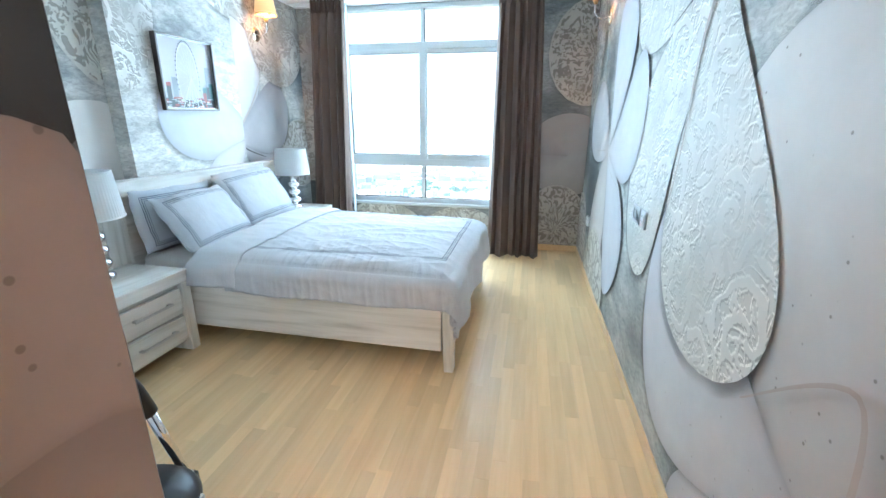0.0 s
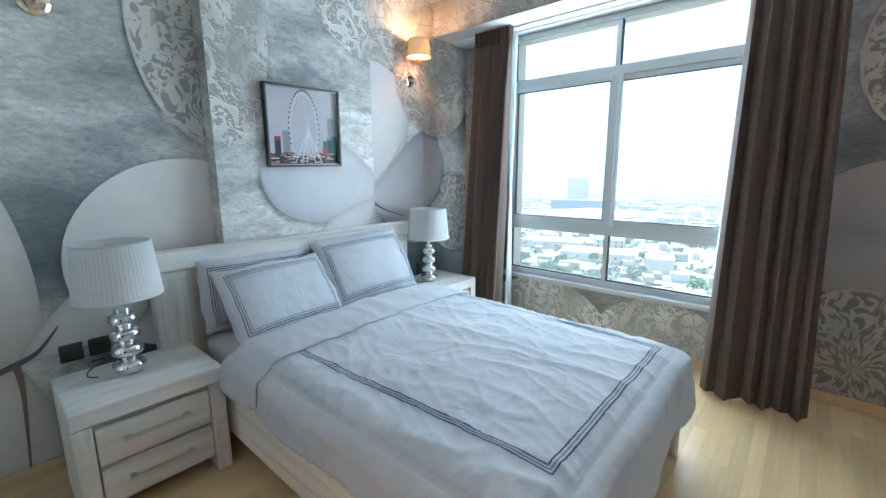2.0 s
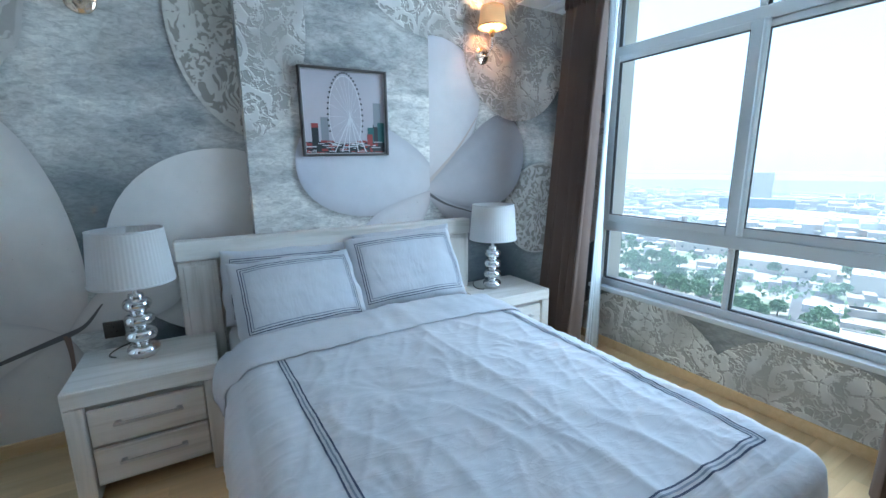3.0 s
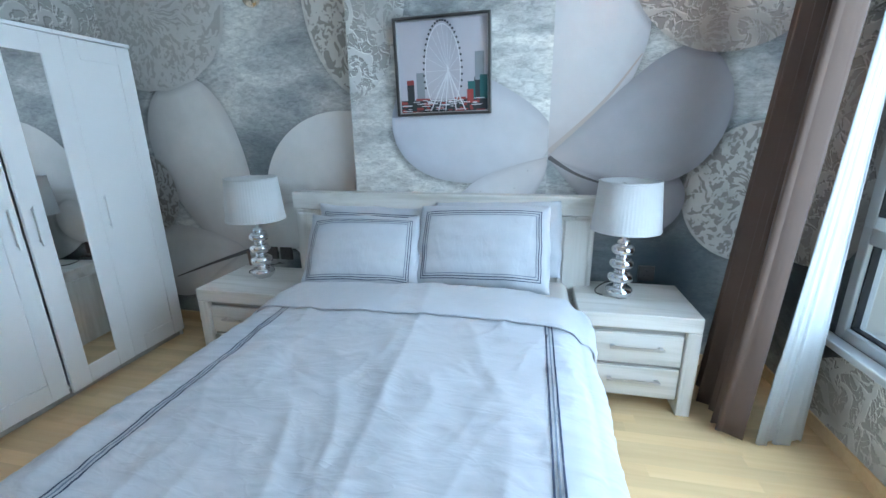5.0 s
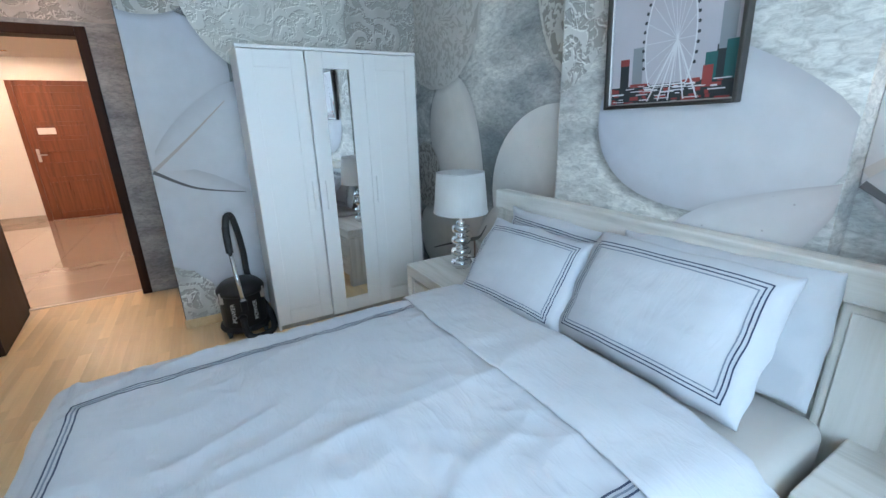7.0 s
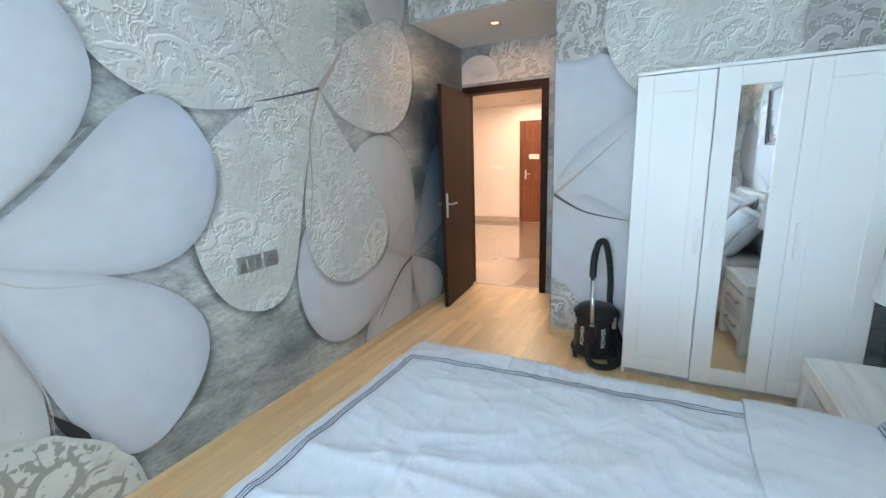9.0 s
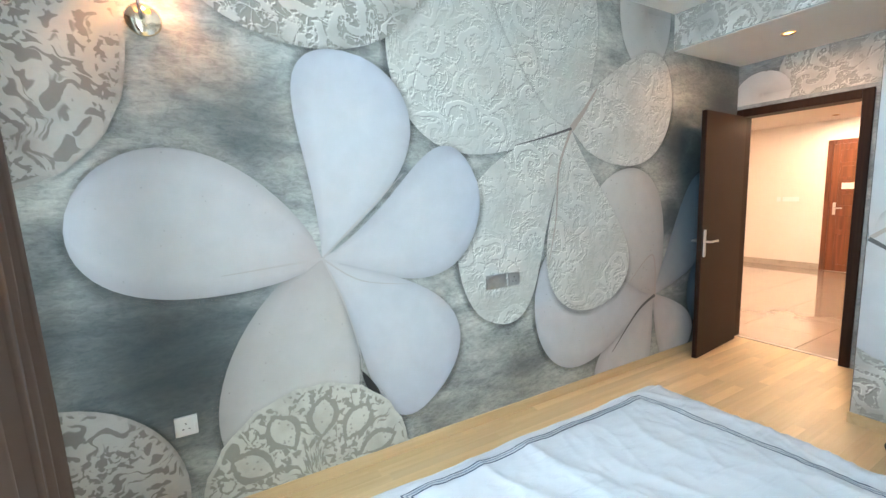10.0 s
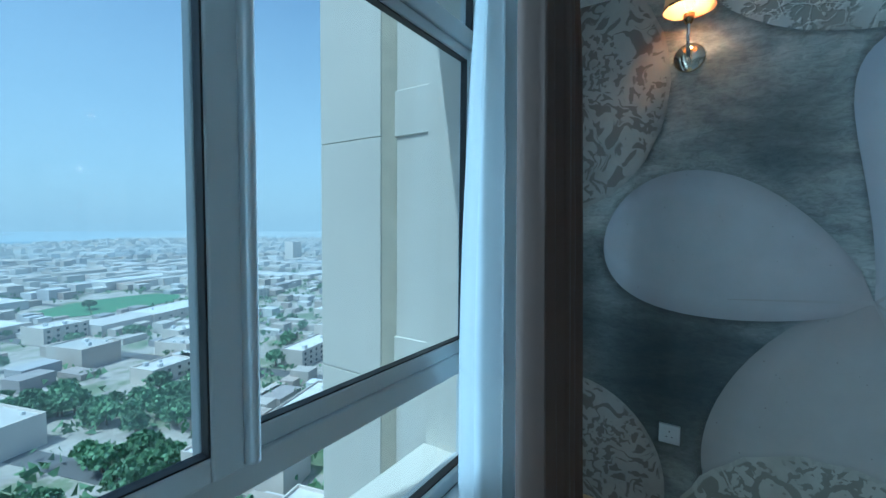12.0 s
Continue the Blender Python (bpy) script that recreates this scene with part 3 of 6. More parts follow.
M["lace_warm"] = lace_print("print_lace_warm", (0.35, 0.315, 0.285), (0.58, 0.54, 0.495), 0.66, 0.33)
M["lace_brown"] = lace_print("print_lace_on_grey", (0.40, 0.385, 0.36), (0.60, 0.585, 0.555), 0.65, 0.34)
M["rosette"] = rosette_print("print_rosette", (0.36, 0.345, 0.31), (0.71, 0.70, 0.65))
M["rosette_leaf"] = rosette_print("print_rosette_leaves", (0.36, 0.345, 0.30), (0.68, 0.67, 0.61), 11)
M["rosette_warm"] = rosette_print("print_rosette_warm", (0.27, 0.245, 0.22), (0.56, 0.53, 0.49), 0, 46.0)
M["rosette_pale"] = rosette_print("print_rosette_pale", (0.52, 0.50, 0.465), (0.70, 0.68, 0.645))
# recess petals in pink-brown, warm lamplight painted into their colour
M["petal_lamplit"] = petal_print("print_lamplit_petal", (0.24, 0.18, 0.16), (0.31, 0.24, 0.215), (0.33, 0.265, 0.245), 0.5)
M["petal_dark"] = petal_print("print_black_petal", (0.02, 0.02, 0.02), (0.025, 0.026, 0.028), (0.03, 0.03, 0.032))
M["ink"] = soft_print("print_soft_dark")
LAYERS = {}
WALLS = {
    "E": (wall_east, lambda u, v, d: (XE - d, u, v), (-0.25, YN, 0.069, ZC)),
    "W": (wall_west, lambda u, v, d: (XW + d, u, v), (YS, YN, 0.069, ZC)),
    "W1": (wall_west, lambda u, v, d: (XW + d, u, v), (YS, 2.545, 0.069, ZC)),
    "W2": (wall_west, lambda u, v, d: (XW + d, u, v), (3.67, YN, 0.069, ZC)),
    "P": (wall_pier, lambda u, v, d: (XP + d, u, v), (2.545, 3.67, 0.069, ZC)),
    "S": (wall_south, lambda u, v, d: (u, YS + d, v), (XW, XR, 0.069, ZC)),
    "N1": (wall_north, lambda u, v, d: (u, YN - d, v), (WX1, XE, 0.069, ZB)),
    "N2": (wall_north, lambda u, v, d: (u, YN - d, v), (XW, WX1, 0.069, WZ0)),
    "N3": (wall_north, lambda u, v, d: (u, YN - d, v), (XW, WX0, 0.069, ZB)),
    "B": (beam, lambda u, v, d: (u, 4.47 - d, v), (XW, XE, ZB, ZC)),
    "F": (soffit, lambda u, v, d: (u, YS + d, v), (XR, XE, ZS, ZC)),
    "D": (wall_door, lambda u, v, d: (u, YD + d, v), (XR, XE, DZ + 0.1, ZS)),
    "R": (wall_recess, lambda u, v, d: (XR + d, u, v), (YD, YS, 0.069, ZS)),
}
FLIP = {"E": True, "W": False, "W1": False, "W2": False, "P": False, "S": True, "N1": False, "N2": False, "N3": False, "B": False, "F": True, "D": True, "R": False}


def print_sheet(where, shape, material, n=22, m=14):
    """Flat printed shape with a soft dark print round it: shape(s, t, grow) gives wall coordinates and the way in from the edge."""
    wall, place, (u0, u1, v0, v1) = WALLS[where]
    layer = LAYERS[wall.name] = LAYERS.get(wall.name, 0) + 1
    bm = bmesh.new()
    uvl = bm.loops.layers.uv.new("UVMap")
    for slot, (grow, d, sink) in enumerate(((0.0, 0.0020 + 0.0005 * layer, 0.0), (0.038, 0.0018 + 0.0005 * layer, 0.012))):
        grid, way = [], []
        for i in range(n + 1):
            row, ways = [], []
            for j in range(m + 1):
                u, v, e = shape(i / n, 2 * j / m - 1, grow)
                u, v = min(max(u, u0 + 0.002), u1 - 0.002), min(max(v - sink, v0 + 0.002), v1 - 0.002)
                row.append(bm.verts.new(place(u, v, d)))
                ways.append(e / 0.07)
            grid.append(row), way.append(ways)
        for i in range(n):
            for j in range(m):
                q = [(i, j), (i + 1, j), (i + 1, j + 1), (i, j + 1)]
                if FLIP[where]:
                    q.reverse()
                vs = [grid[a][b] for a, b in q]
                if (vs[0].co - vs[2].co).length < 1e-5 and (vs[1].co - vs[3].co).length < 1e-5:
                    continue
                f = bm.faces.new(vs)
                f.material_index = slot
                for lp, (a, b) in zip(f.loops, q):
                    lp[uvl].uv = (way[a][b], 0) if slot else (a / n, b / m)
    bmesh.ops.dissolve_degenerate(bm, edges=bm.edges, dist=1e-5)
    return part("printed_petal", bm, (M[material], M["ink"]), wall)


def petal(where, base, tip, width, material, bend=0.0, fat=0.85, blunt=3.2):
    """A petal from the flower's heart to its tip, with a round end; width may give its two halves apart."""
    halves = width if isinstance(width, tuple) else (width / 2, width / 2)
    bx, by = base
    ax, ay = tip[0] - bx, tip[1] - by
    size = math.hypot(ax, ay)
    dx, dy = ax / size, ay / size
    top = max((k / 60) ** fat * (1 - (k / 60) ** blunt) ** 0.5 for k in range(61))

    def shape(s, t, grow):
        s = 1 - (1 - s) ** 1.6
        w = s ** fat * max(0.0, 1 - s ** blunt) ** 0.5 / top * halves[0 if t > 0 else 1]
        along = s * (size + grow)
        half = w + grow * min(1, s * 4) * min(1, (1 - s) * 8)
        off = t * half + bend * math.sin(math.pi * s)
        return bx + dx * along - dy * off, by + dy * along + dx * off, min((1 - abs(t)) * half, (1 - s) * size)
    return print_sheet(where, shape, material)


def disc(where, centre, ru, rv, material, tilt=0.0, scallop=0.0):
    """A round lace rosette or dome of the print."""
    ca, sa = math.cos(tilt), math.sin(tilt)

    def shape(s, t, grow):
        a = math.pi * t
        q = 1 + scallop * math.cos(18 * a) * s
        x, y = (ru + grow) * s * q * math.cos(a), (rv + grow) * s * q * math.sin(a)
        return centre[0] + ca * x - sa * y, centre[1] + sa * x + ca * y, (1 - s) * min(ru, rv)
    return print_sheet(where, shape, material, n=10, m=48)


# east wall: three flowers and lace rosettes
C, B, A = (0.928, 0.605), (1.905, 1.917), (3.646, 1.197)
petal("E", C, (1.532, 1.568), (0.41, 0.395), "petal_grey", 0.07, 0.58, 3.55)
petal("E", C, (0.10, 1.55), 0.62, "petal_teal", 0.08)
petal("E", C, (0.45, 0.02), 0.50, "petal")
petal("E", C, (1.475, -0.224), (0.317, 0.354), "petal", 0.016, 1.06, 1.89)
petal("E", C, (2.233, 0.801), (0.483, 0.419), "petal", -0.162, 1.23, 1.6)
disc("E", (0.25, 0.55), 0.20, 0.30, "petal_teal")
disc("E", (1.12, 2.80), 0.30, 0.42, "petal_grey")
petal("E", B, (3.176, 2.588), (0.626, 0.374), "lace_pale", -0.28, 1.05, 2.86)
petal("E", B, (2.237, 3.034), (0.424, 0.456), "lace_pale", 0.06, 0.61, 4.1)
petal("E", B, (0.81, 2.388), (0.43, 0.324), "lace_pale", 0.092, 0.51, 2.54)
petal("E", B, (2.651, 0.696), (0.279, 0.446), "lace_pale", 0.237, 0.80, 2.43)
petal("E", B, (1.555, 0.625), (0.404, 0.43), "lace_pale", 0.077, 1.16, 1.94)
disc("E", (3.63, 2.86), 0.72, 0.65, "lace_fine")
petal("E", A, (3.812, 0.028), (0.443, 0.229), "petal_grey", -0.021, 0.63, 1.61)
petal("E", A, (4.608, 1.472), (0.326, 0.325), "petal", 0.038, 0.67, 2.3)
petal("E", A, (3.386, 2.203), (0.267, 0.366), "petal_blue", 0.102, 1.05, 2.59)
petal("E", A, (2.694, 1.571), (0.235, 0.399), "petal_blue", 0.18, 1.08, 1.72)
petal("E", A, (3.108, 0.25), (0.231, 0.392), "petal_blue", -0.084, 1.12, 1.64)
petal("E", (3.485, 0.575), (3.39, 0.38), 0.05, "petal_dark", fat=0.9)
disc("E", (3.75, 0.02), 0.53, 0.53, "rosette_leaf", scallop=0.012)
disc("E", (4.78, 0.21), 0.47, 0.49, "rosette_warm")
disc("E", (4.82, 2.14), 0.47, 0.58, "rosette_warm", scallop=0.006)

# west wall and its pier
D, E = (3.675, 1.235), (1.64, 0.58)
disc("W1", (2.42, 0.98), 0.57, 0.53, "petal_pale")
petal("W1", E, (1.25, 1.745), (0.40, 0.29), "petal_pale", 0.0, 0.42, 3.2)
petal("W1", E, (0.75, 0.42), 0.55, "petal_pale", fat=0.7)
petal("W1", E, (1.40, -0.10), 0.62, "petal_pale")
petal("W1", E, (2.15, 0.85), 0.30, "petal_pale")
disc("W1", (1.13, 2.13), 0.58, 0.47, "rosette_pale", scallop=0.01)
disc("W1", (0.90, 0.98), 0.24, 0.28, "rosette_warm")
disc("W1", (2.66, 2.18), 0.43, 0.62, "rosette")
disc("P", (2.50, 2.20), 0.40, 0.66, "lace")
petal("P", (3.702, 1.27), (2.798, 1.495), (0.283, 0.324), "petal_blue", 0.026, 0.42, 3.73)
petal("P", (3.70, 1.24), (3.20, 0.82), 0.34, "petal")
disc("P", (3.75, 2.74), 0.62, 0.54, "lace")
disc("W2", (3.75, 2.74), 0.62, 0.54, "lace")
disc("W2", (4.78, 1.04), 0.38, 0.38, "rosette_warm")
petal("W2", D, (3.84, 2.26), 0.70, "petal", -0.02, 0.5)
petal("W2", D, (4.40, 0.92), 0.40, "petal_dusk")
petal("W2", D, (4.554, 1.62), (0.343, 0.263), "petal_dusk", -0.132, 0.92, 1.63)
disc("W2", (4.50, 2.28), 0.50, 0.54, "lace_warm")

# back wall, entry and bulkheads
F = (-0.425, 1.155)
petal("S", F, (-0.62, 2.16), 0.98, "petal_blue", -0.06, 0.35)
petal("S", F, (-1.40, 1.42), 0.84, "petal_blue", 0.02, 0.6)
petal("S", F, (-0.95, -0.05), 1.15, "petal_blue", fat=0.5)
disc("S", (-0.36, 0.05), 0.34, 0.44, "lace", scallop=0.02)
disc("S", (-0.55, 2.56), 0.44, 0.46, "lace_fine")
disc("S", (-1.52, 2.32), 0.78, 0.66, "lace_pale")
disc("S", (-2.36, 2.14), 0.55, 0.50, "lace_brown")
disc("F", (0.30, 2.72), 0.75, 0.60, "lace")
disc("D", (0.05, 2.40), 0.45, 0.40, "lace_brown")
disc("D", (0.62, 2.28), 0.22, 0.20, "petal_grey")
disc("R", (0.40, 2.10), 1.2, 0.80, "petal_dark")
petal("R", (-0.25, 0.55), (0.95, 1.15), 0.85, "petal_lamplit")
petal("R", (-0.25, 0.5), (0.95, 0.45), 0.95, "petal_lamplit")

# window wall
disc("N1", (0.78, 2.06), 0.43, 0.50, "rosette_warm", scallop=0.006)
disc("N1", (0.62, 1.06), 0.46, 0.43, "petal_taupe")
disc("N1", (0.54, 0.25), 0.36, 0.50, "rosette_warm")
disc("N2", (-1.50, 0.02), 0.62, 0.46, "lace")
disc("N2", (-0.52, 0.02), 0.52, 0.44, "lace")
disc("N3", (-2.30, 1.30), 0.60, 0.60, "lace_warm")
disc("N3", (-2.30, 2.25), 0.60, 0.42, "lace_warm")
disc("B", (-1.95, 2.72), 0.52, 0.40, "lace_brown")
disc("B", (-0.9, 2.74), 0.55, 0.40, "lace_warm")
disc("B", (0.2, 2.74), 0.55, 0.40, "lace_brown")


def vein(where, points, width, material):
    """A creased seam of the print, running out from a flower's heart."""
    wall, place, _ = WALLS[where]
    layer = LAYERS[wall.name] = LAYERS.get(wall.name, 0) + 1
    d = 0.0020 + 0.0005 * layer
    pts = [Vector(p) for p in sweep([(u, v, 0) for u, v in points], 10)]
    bm = bmesh.new()
    prev = None
    for k, p in enumerate(pts):
        q = (pts[min(k + 1, len(pts) - 1)] - pts[max(k - 1, 0)]).normalized()
        w = width * (1 - 0.8 * k / (len(pts) - 1)) / 2
        pair = [bm.verts.new(place(p.x - q.y * w * s, p.y + q.x * w * s, d)) for s in (-1, 1)]
        if prev:
            bm.faces.new((prev[0], prev[1], pair[1], pair[0]))
        prev = pair
    part("printed_seam", bm, M[material], wall)


M["seam"] = plain("print_tan_seam", (0.46, 0.39, 0.345), 0.6)
M["seam_pale"] = plain("print_pale_seam", (0.50, 0.46, 0.44), 0.6)
M["seam_brown"] = plain("print_brown_seam", (0.20, 0.13, 0.10), 0.6)
M["seam_dark"] = plain("print_dark_seam", (0.12, 0.11, 0.11), 0.6)
vein("E", [B, (2.02, 1.65), (2.05, 1.30), (2.12, 0.98)], 0.024, "seam")
vein("E", [B, (2.15, 1.85), (2.40, 1.79)], 0.020, "seam_dark")
vein("E", [B, (1.78, 2.05), (1.66, 2.20)], 0.05, "seam")
vein("E", [A, (3.40, 1.42), (3.18, 1.62)], 0.012, "seam_pale")
vein("E", [A, (3.45, 1.06), (3.15, 1.00)], 0.010, "seam_pale")
vein("E", [A, (3.82, 1.185), (4.10, 1.165)], 0.016, "seam_pale")
vein("E", [A, (3.55, 0.95), (3.48, 0.65), (3.49, 0.45)], 0.009, "seam_pale")
vein("E", [C, (1.15, 0.50), (1.45, 0.22)], 0.03, "seam_dark")
vein("E", [C, (0.98, 0.95), (1.30, 0.72)], 0.02, "seam")
vein("W2", [(3.68, 1.26), (3.95, 1.52), (4.12, 1.75)], 0.03, "seam")
vein("W2", [(3.68, 1.23), (3.85, 1.13), (4.10, 1.05)], 0.025, "seam_dark")
vein("W1", [E, (1.35, 0.48), (1.0, 0.35)], 0.03, "seam_dark")
vein("W1", [E, (1.645, 0.43), (1.62, 0.06)], 0.03, "seam_brown")
vein("W1", [E, (1.72, 0.62), (1.80, 0.72)], 0.03, "seam_dark")
vein("S", [F, (-0.65, 1.35), (-0.92, 1.60)], 0.025, "seam")
vein("S", [F, (-0.65, 1.03), (-0.96, 0.97)], 0.025, "seam_dark")

# ---- baseboards ----
bbs = bmesh.new()
for lo, hi in (((XW, YS, 0), (XW + 0.012, 2.545, 0.07)), ((XW, 3.67, 0), (XW + 0.012, YN, 0.07)), ((XP, 2.545, 0), (XP + 0.012, 3.67, 0.07)),
               ((XE - 0.012, YD, 0), (XE, YN, 0.07)), ((XW + 0.012, YN - 0.012, 0), (XE - 0.012, YN, 0.07)),
               ((XW + 0.012, YS, 0), (XR + 0.012, YS + 0.012, 0.07)), ((XR, YD, 0), (XR + 0.012, YS, 0.07))):
    add_box(bbs, lo, hi, 0.003, 1)
tagged(part("baseboard", bbs, M["oak_trim"]), "low honey-coloured wooden baseboard round the room", "baseboard", kind="structure")

# ---- window ----
window = tagged(new("window_1"), "large white aluminium window with sliding sashes", "window", kind="structure")
FY0, FY1 = YN - 0.01, YN + 0.07
XM = -0.965


def bar(name, x0, x1, z0, z1, y0=FY0, y1=FY1, bevel=0.006, material="frame", label=""):
    return part(name, box((x0, y0, z0), (x1, y1, z1), bevel), M[material], window, label)


bar("window_frame", WX0, WX0 + 0.05, WZ0, WZ1), bar("window_frame", WX1 - 0.05, WX1, WZ0, WZ1)
bar("window_frame", WX0 + 0.05, WX1 - 0.05, WZ1 - 0.045, WZ1), bar("window_frame", WX0 + 0.05, WX1 - 0.05, WZ0, WZ0 + 0.05)
bar("transom", WX0 + 0.05, WX1 - 0.05, 2.135, 2.205), bar("transom", WX0 + 0.05, WX1 - 0.05, 0.915, 0.99)
bar("mullion", XM - 0.016, XM + 0.016, 2.205, WZ1 - 0.045), bar("mullion", XM - 0.016, XM + 0.016, WZ0 + 0.05, 0.915)
for x0, x1, dy, wl, wr in ((WX0 + 0.05, -0.925, -0.030, 0.055, 0.066), (-0.991, WX1 - 0.05, 0.014, 0.066, 0.050)):
    sash = part("sash", bmesh.new(), M["frame"], window)
    y0, y1 = FY0 - 0.004 + dy, FY0 + 0.030 + dy
    for lo, hi in (((x0, y0, 0.99), (x0 + wl, y1, 2.135)), ((x1 - wr, y0, 0.99), (x1, y1, 2.135)),
                   ((x0 + wl, y0, 0.99), (x1 - wr, y1, 1.04)), ((x0 + wl, y0, 2.095), (x1 - wr, y1, 2.135))):
        part("sash_rail", box(lo, hi, 0.005), M["frame"], sash)
    gs = bmesh.new()
    a, b, c, d = x0 + wl, x1 - wr, 1.04, 2.095
    for lo, hi in (((a, y0 + 0.004, c), (a + 0.004, y1 - 0.004, d)), ((b - 0.004, y0 + 0.004, c), (b, y1 - 0.004, d)),
                   ((a, y0 + 0.004, c), (b, y1 - 0.004, c + 0.004)), ((a, y0 + 0.004, d - 0.004), (b, y1 - 0.004, d))):
        add_box(gs, lo, hi)
    part("gasket", gs, M["gasket"], sash, "black rubber glazing gasket")
    g = part("pane", box((a, y0 + 0.014, c), (b, y0 + 0.019, d)), M["glass"], sash, "clear window pane")
    g.visible_shadow = False
part("pull_profile", tube([(-0.914, FY0 - 0.038, z) for z in (1.0, 1.01, 1.5, 2.12, 2.13)], 0.016, 12), M["frame"], window, "rounded aluminium pull profile", True)
for x0, x1, z0, z1 in ((WX0 + 0.05, XM - 0.016, 2.205, WZ1 - 0.045), (XM + 0.016, WX1 - 0.05, 2.205, WZ1 - 0.045),
                       (WX0 + 0.05, XM - 0.016, WZ0 + 0.05, 0.915), (XM + 0.016, WX1 - 0.05, WZ0 + 0.05, 0.915)):
    g = part("pane", box((x0, FY0 + 0.035, z0), (x1, FY0 + 0.040, z1)), M["glass"], window, "clear window pane")
    g.visible_shadow = False
    gs = bmesh.new()
    for lo, hi in (((x0, FY0 + 0.02, z0), (x0 + 0.006, FY0 + 0.05, z1)), ((x1 - 0.006, FY0 + 0.02, z0), (x1, FY0 + 0.05, z1)), ((x0, FY0 + 0.02, z0), (x1, FY0 + 0.05, z0 + 0.006))):
        add_box(gs, lo, hi)
    part("gasket", gs, M["gasket"], window)
part("window_sill", box((WX0 - 0.02, YN - 0.075, WZ0 - 0.03), (WX1 + 0.02, YN - 0.011, WZ0 + 0.004), 0.006), M["frame"], window, "narrow white window sill")

rv = [((WX0, FY1 + 0.002, WZ0), (WX0 + 0.008, YN + 0.25, WZ1)), ((WX1 - 0.008, FY1 + 0.002, WZ0), (WX1, YN + 0.25, WZ1)),
      ((WX0 + 0.008, FY1 + 0.002, WZ0), (WX1 - 0.008, YN + 0.26, WZ0 + 0.008)), ((WX0 + 0.008, FY1 + 0.002, WZ1 - 0.008), (WX1 - 0.008, YN + 0.25, WZ1))]
for lo, hi in rv:
    part("reveal_lining", box(lo, hi), M["facade"], window, "cream outer reveal of the window")

# ---- doors ----
door = tagged(new("door_1"), "dark wenge bedroom door standing wide open", "door", kind="structure")
for lo, hi in (((DX0 - 0.07, YD - 0.17, 0), (DX0, YD + 0.015, DZ + 0.07)), ((DX1, YD - 0.17, 0), (DX1 + 0.045, YD + 0.015, DZ + 0.07)), ((DX0, YD - 0.17, DZ), (DX1, YD + 0.015, DZ + 0.07))):
    part("door_frame", box(lo, hi, 0.006), M["wenge"], door)
HINGE = (DX1 - 0.005, YD + 0.02)
OPEN = 84.5
leaf = part("door_leaf", box((-0.79, -0.040, 0.008), (0.0, 0.0, DZ - 0.005), 0.004), M["wenge"], door)
leaf.matrix_basis = pose(HINGE[0], HINGE[1], 0, 0, 0, -OPEN)
for side, y in ((-1, -0.042), (1, 0.002)):
    yy = y + side * 0.004
    part("door_handle", add_tube(add_tube(box((-0.765, yy - 0.004, 0.90), (-0.725, yy + 0.004, 1.13), 0.003), [(-0.745, yy, 1.03), (-0.745, yy + side * 0.05, 1.03)], 0.009),
                                 [(-0.745, yy + side * 0.05, 1.03), (-0.70, yy + side * 0.052, 1.032), (-0.62, yy + side * 0.05, 1.03)], 0.009), M["steel"], leaf, "brushed steel lever handle on a long plate")

# ---- hall beyond the door ----
HY, HX0, HX1, HZ = -4.95, -0.9, 3.3, 2.5
setting("wall_hall", boxes(((HX0, HY - 0.2, 0), (HX1, HY, HZ)), ((HX0 - 0.2, HY - 0.2, 0), (HX0, YD - 0.15, HZ)), ((HX1, HY - 0.2, 0), (HX1 + 0.2, YD - 0.15, HZ)),
                           ((HX0, YD - 0.165, 0), (DX0 - 0.072, YD - 0.1505, HZ)), ((DX1 + 0.047, YD - 0.165, 0), (HX1, YD - 0.1505, HZ)), ((DX0 - 0.072, YD - 0.165, DZ + 0.072), (DX1 + 0.047, YD - 0.1505, HZ)),
                           ((XE + 0.2, YD - 0.30, 0), (HX1, YD - 0.151, HZ))), M["cream"], "cream painted hall walls")
setting("ceiling_hall", boxes(((HX0, HY, HZ), (HX1, YD - 0.15, HZ + 0.1))), M["cream"], "cream hall ceiling", "ceiling")
setting("trim_hall", boxes(((HX0, HY, 0), (0.66, HY + 0.015, 0.10)), ((1.66, HY, 0), (HX1, HY + 0.015, 0.10))), M["marble_dark"], "beige tiled hall skirting", "trim")
floor_hall = setting("floor_hall", boxes(((HX0, HY, -0.02), (HX1, YD - 0.12, -0.006))), M["marble_dark"], "polished beige tile hall floor", "floor")
door2 = tagged(new("door_2"), "closed reddish wooden entrance door with stacked panels", "door", kind="structure")
for lo, hi in (((0.83, HY, 0), (0.90, HY + 0.04, 2.17)), ((1.76, HY, 0), (1.83, HY + 0.04, 2.17)), ((0.90, HY, 2.10), (1.76, HY + 0.04, 2.17))):
    part("door_frame", box(lo, hi, 0.006), M["mahogany"], door2)
part("door_leaf", box((0.90, HY, 0.005), (1.76, HY + 0.02, 2.10)), M["mahogany"], door2)
for z0, z1 in ((0.12, 0.62), (0.70, 0.93), (1.10, 1.28), (1.34, 1.50), (1.56, 1.74), (1.80, 2.00)):
    part("door_panel", box((1.0, HY + 0.02, z0), (1.66, HY + 0.034, z1), 0.008), M["mahogany"], door2)
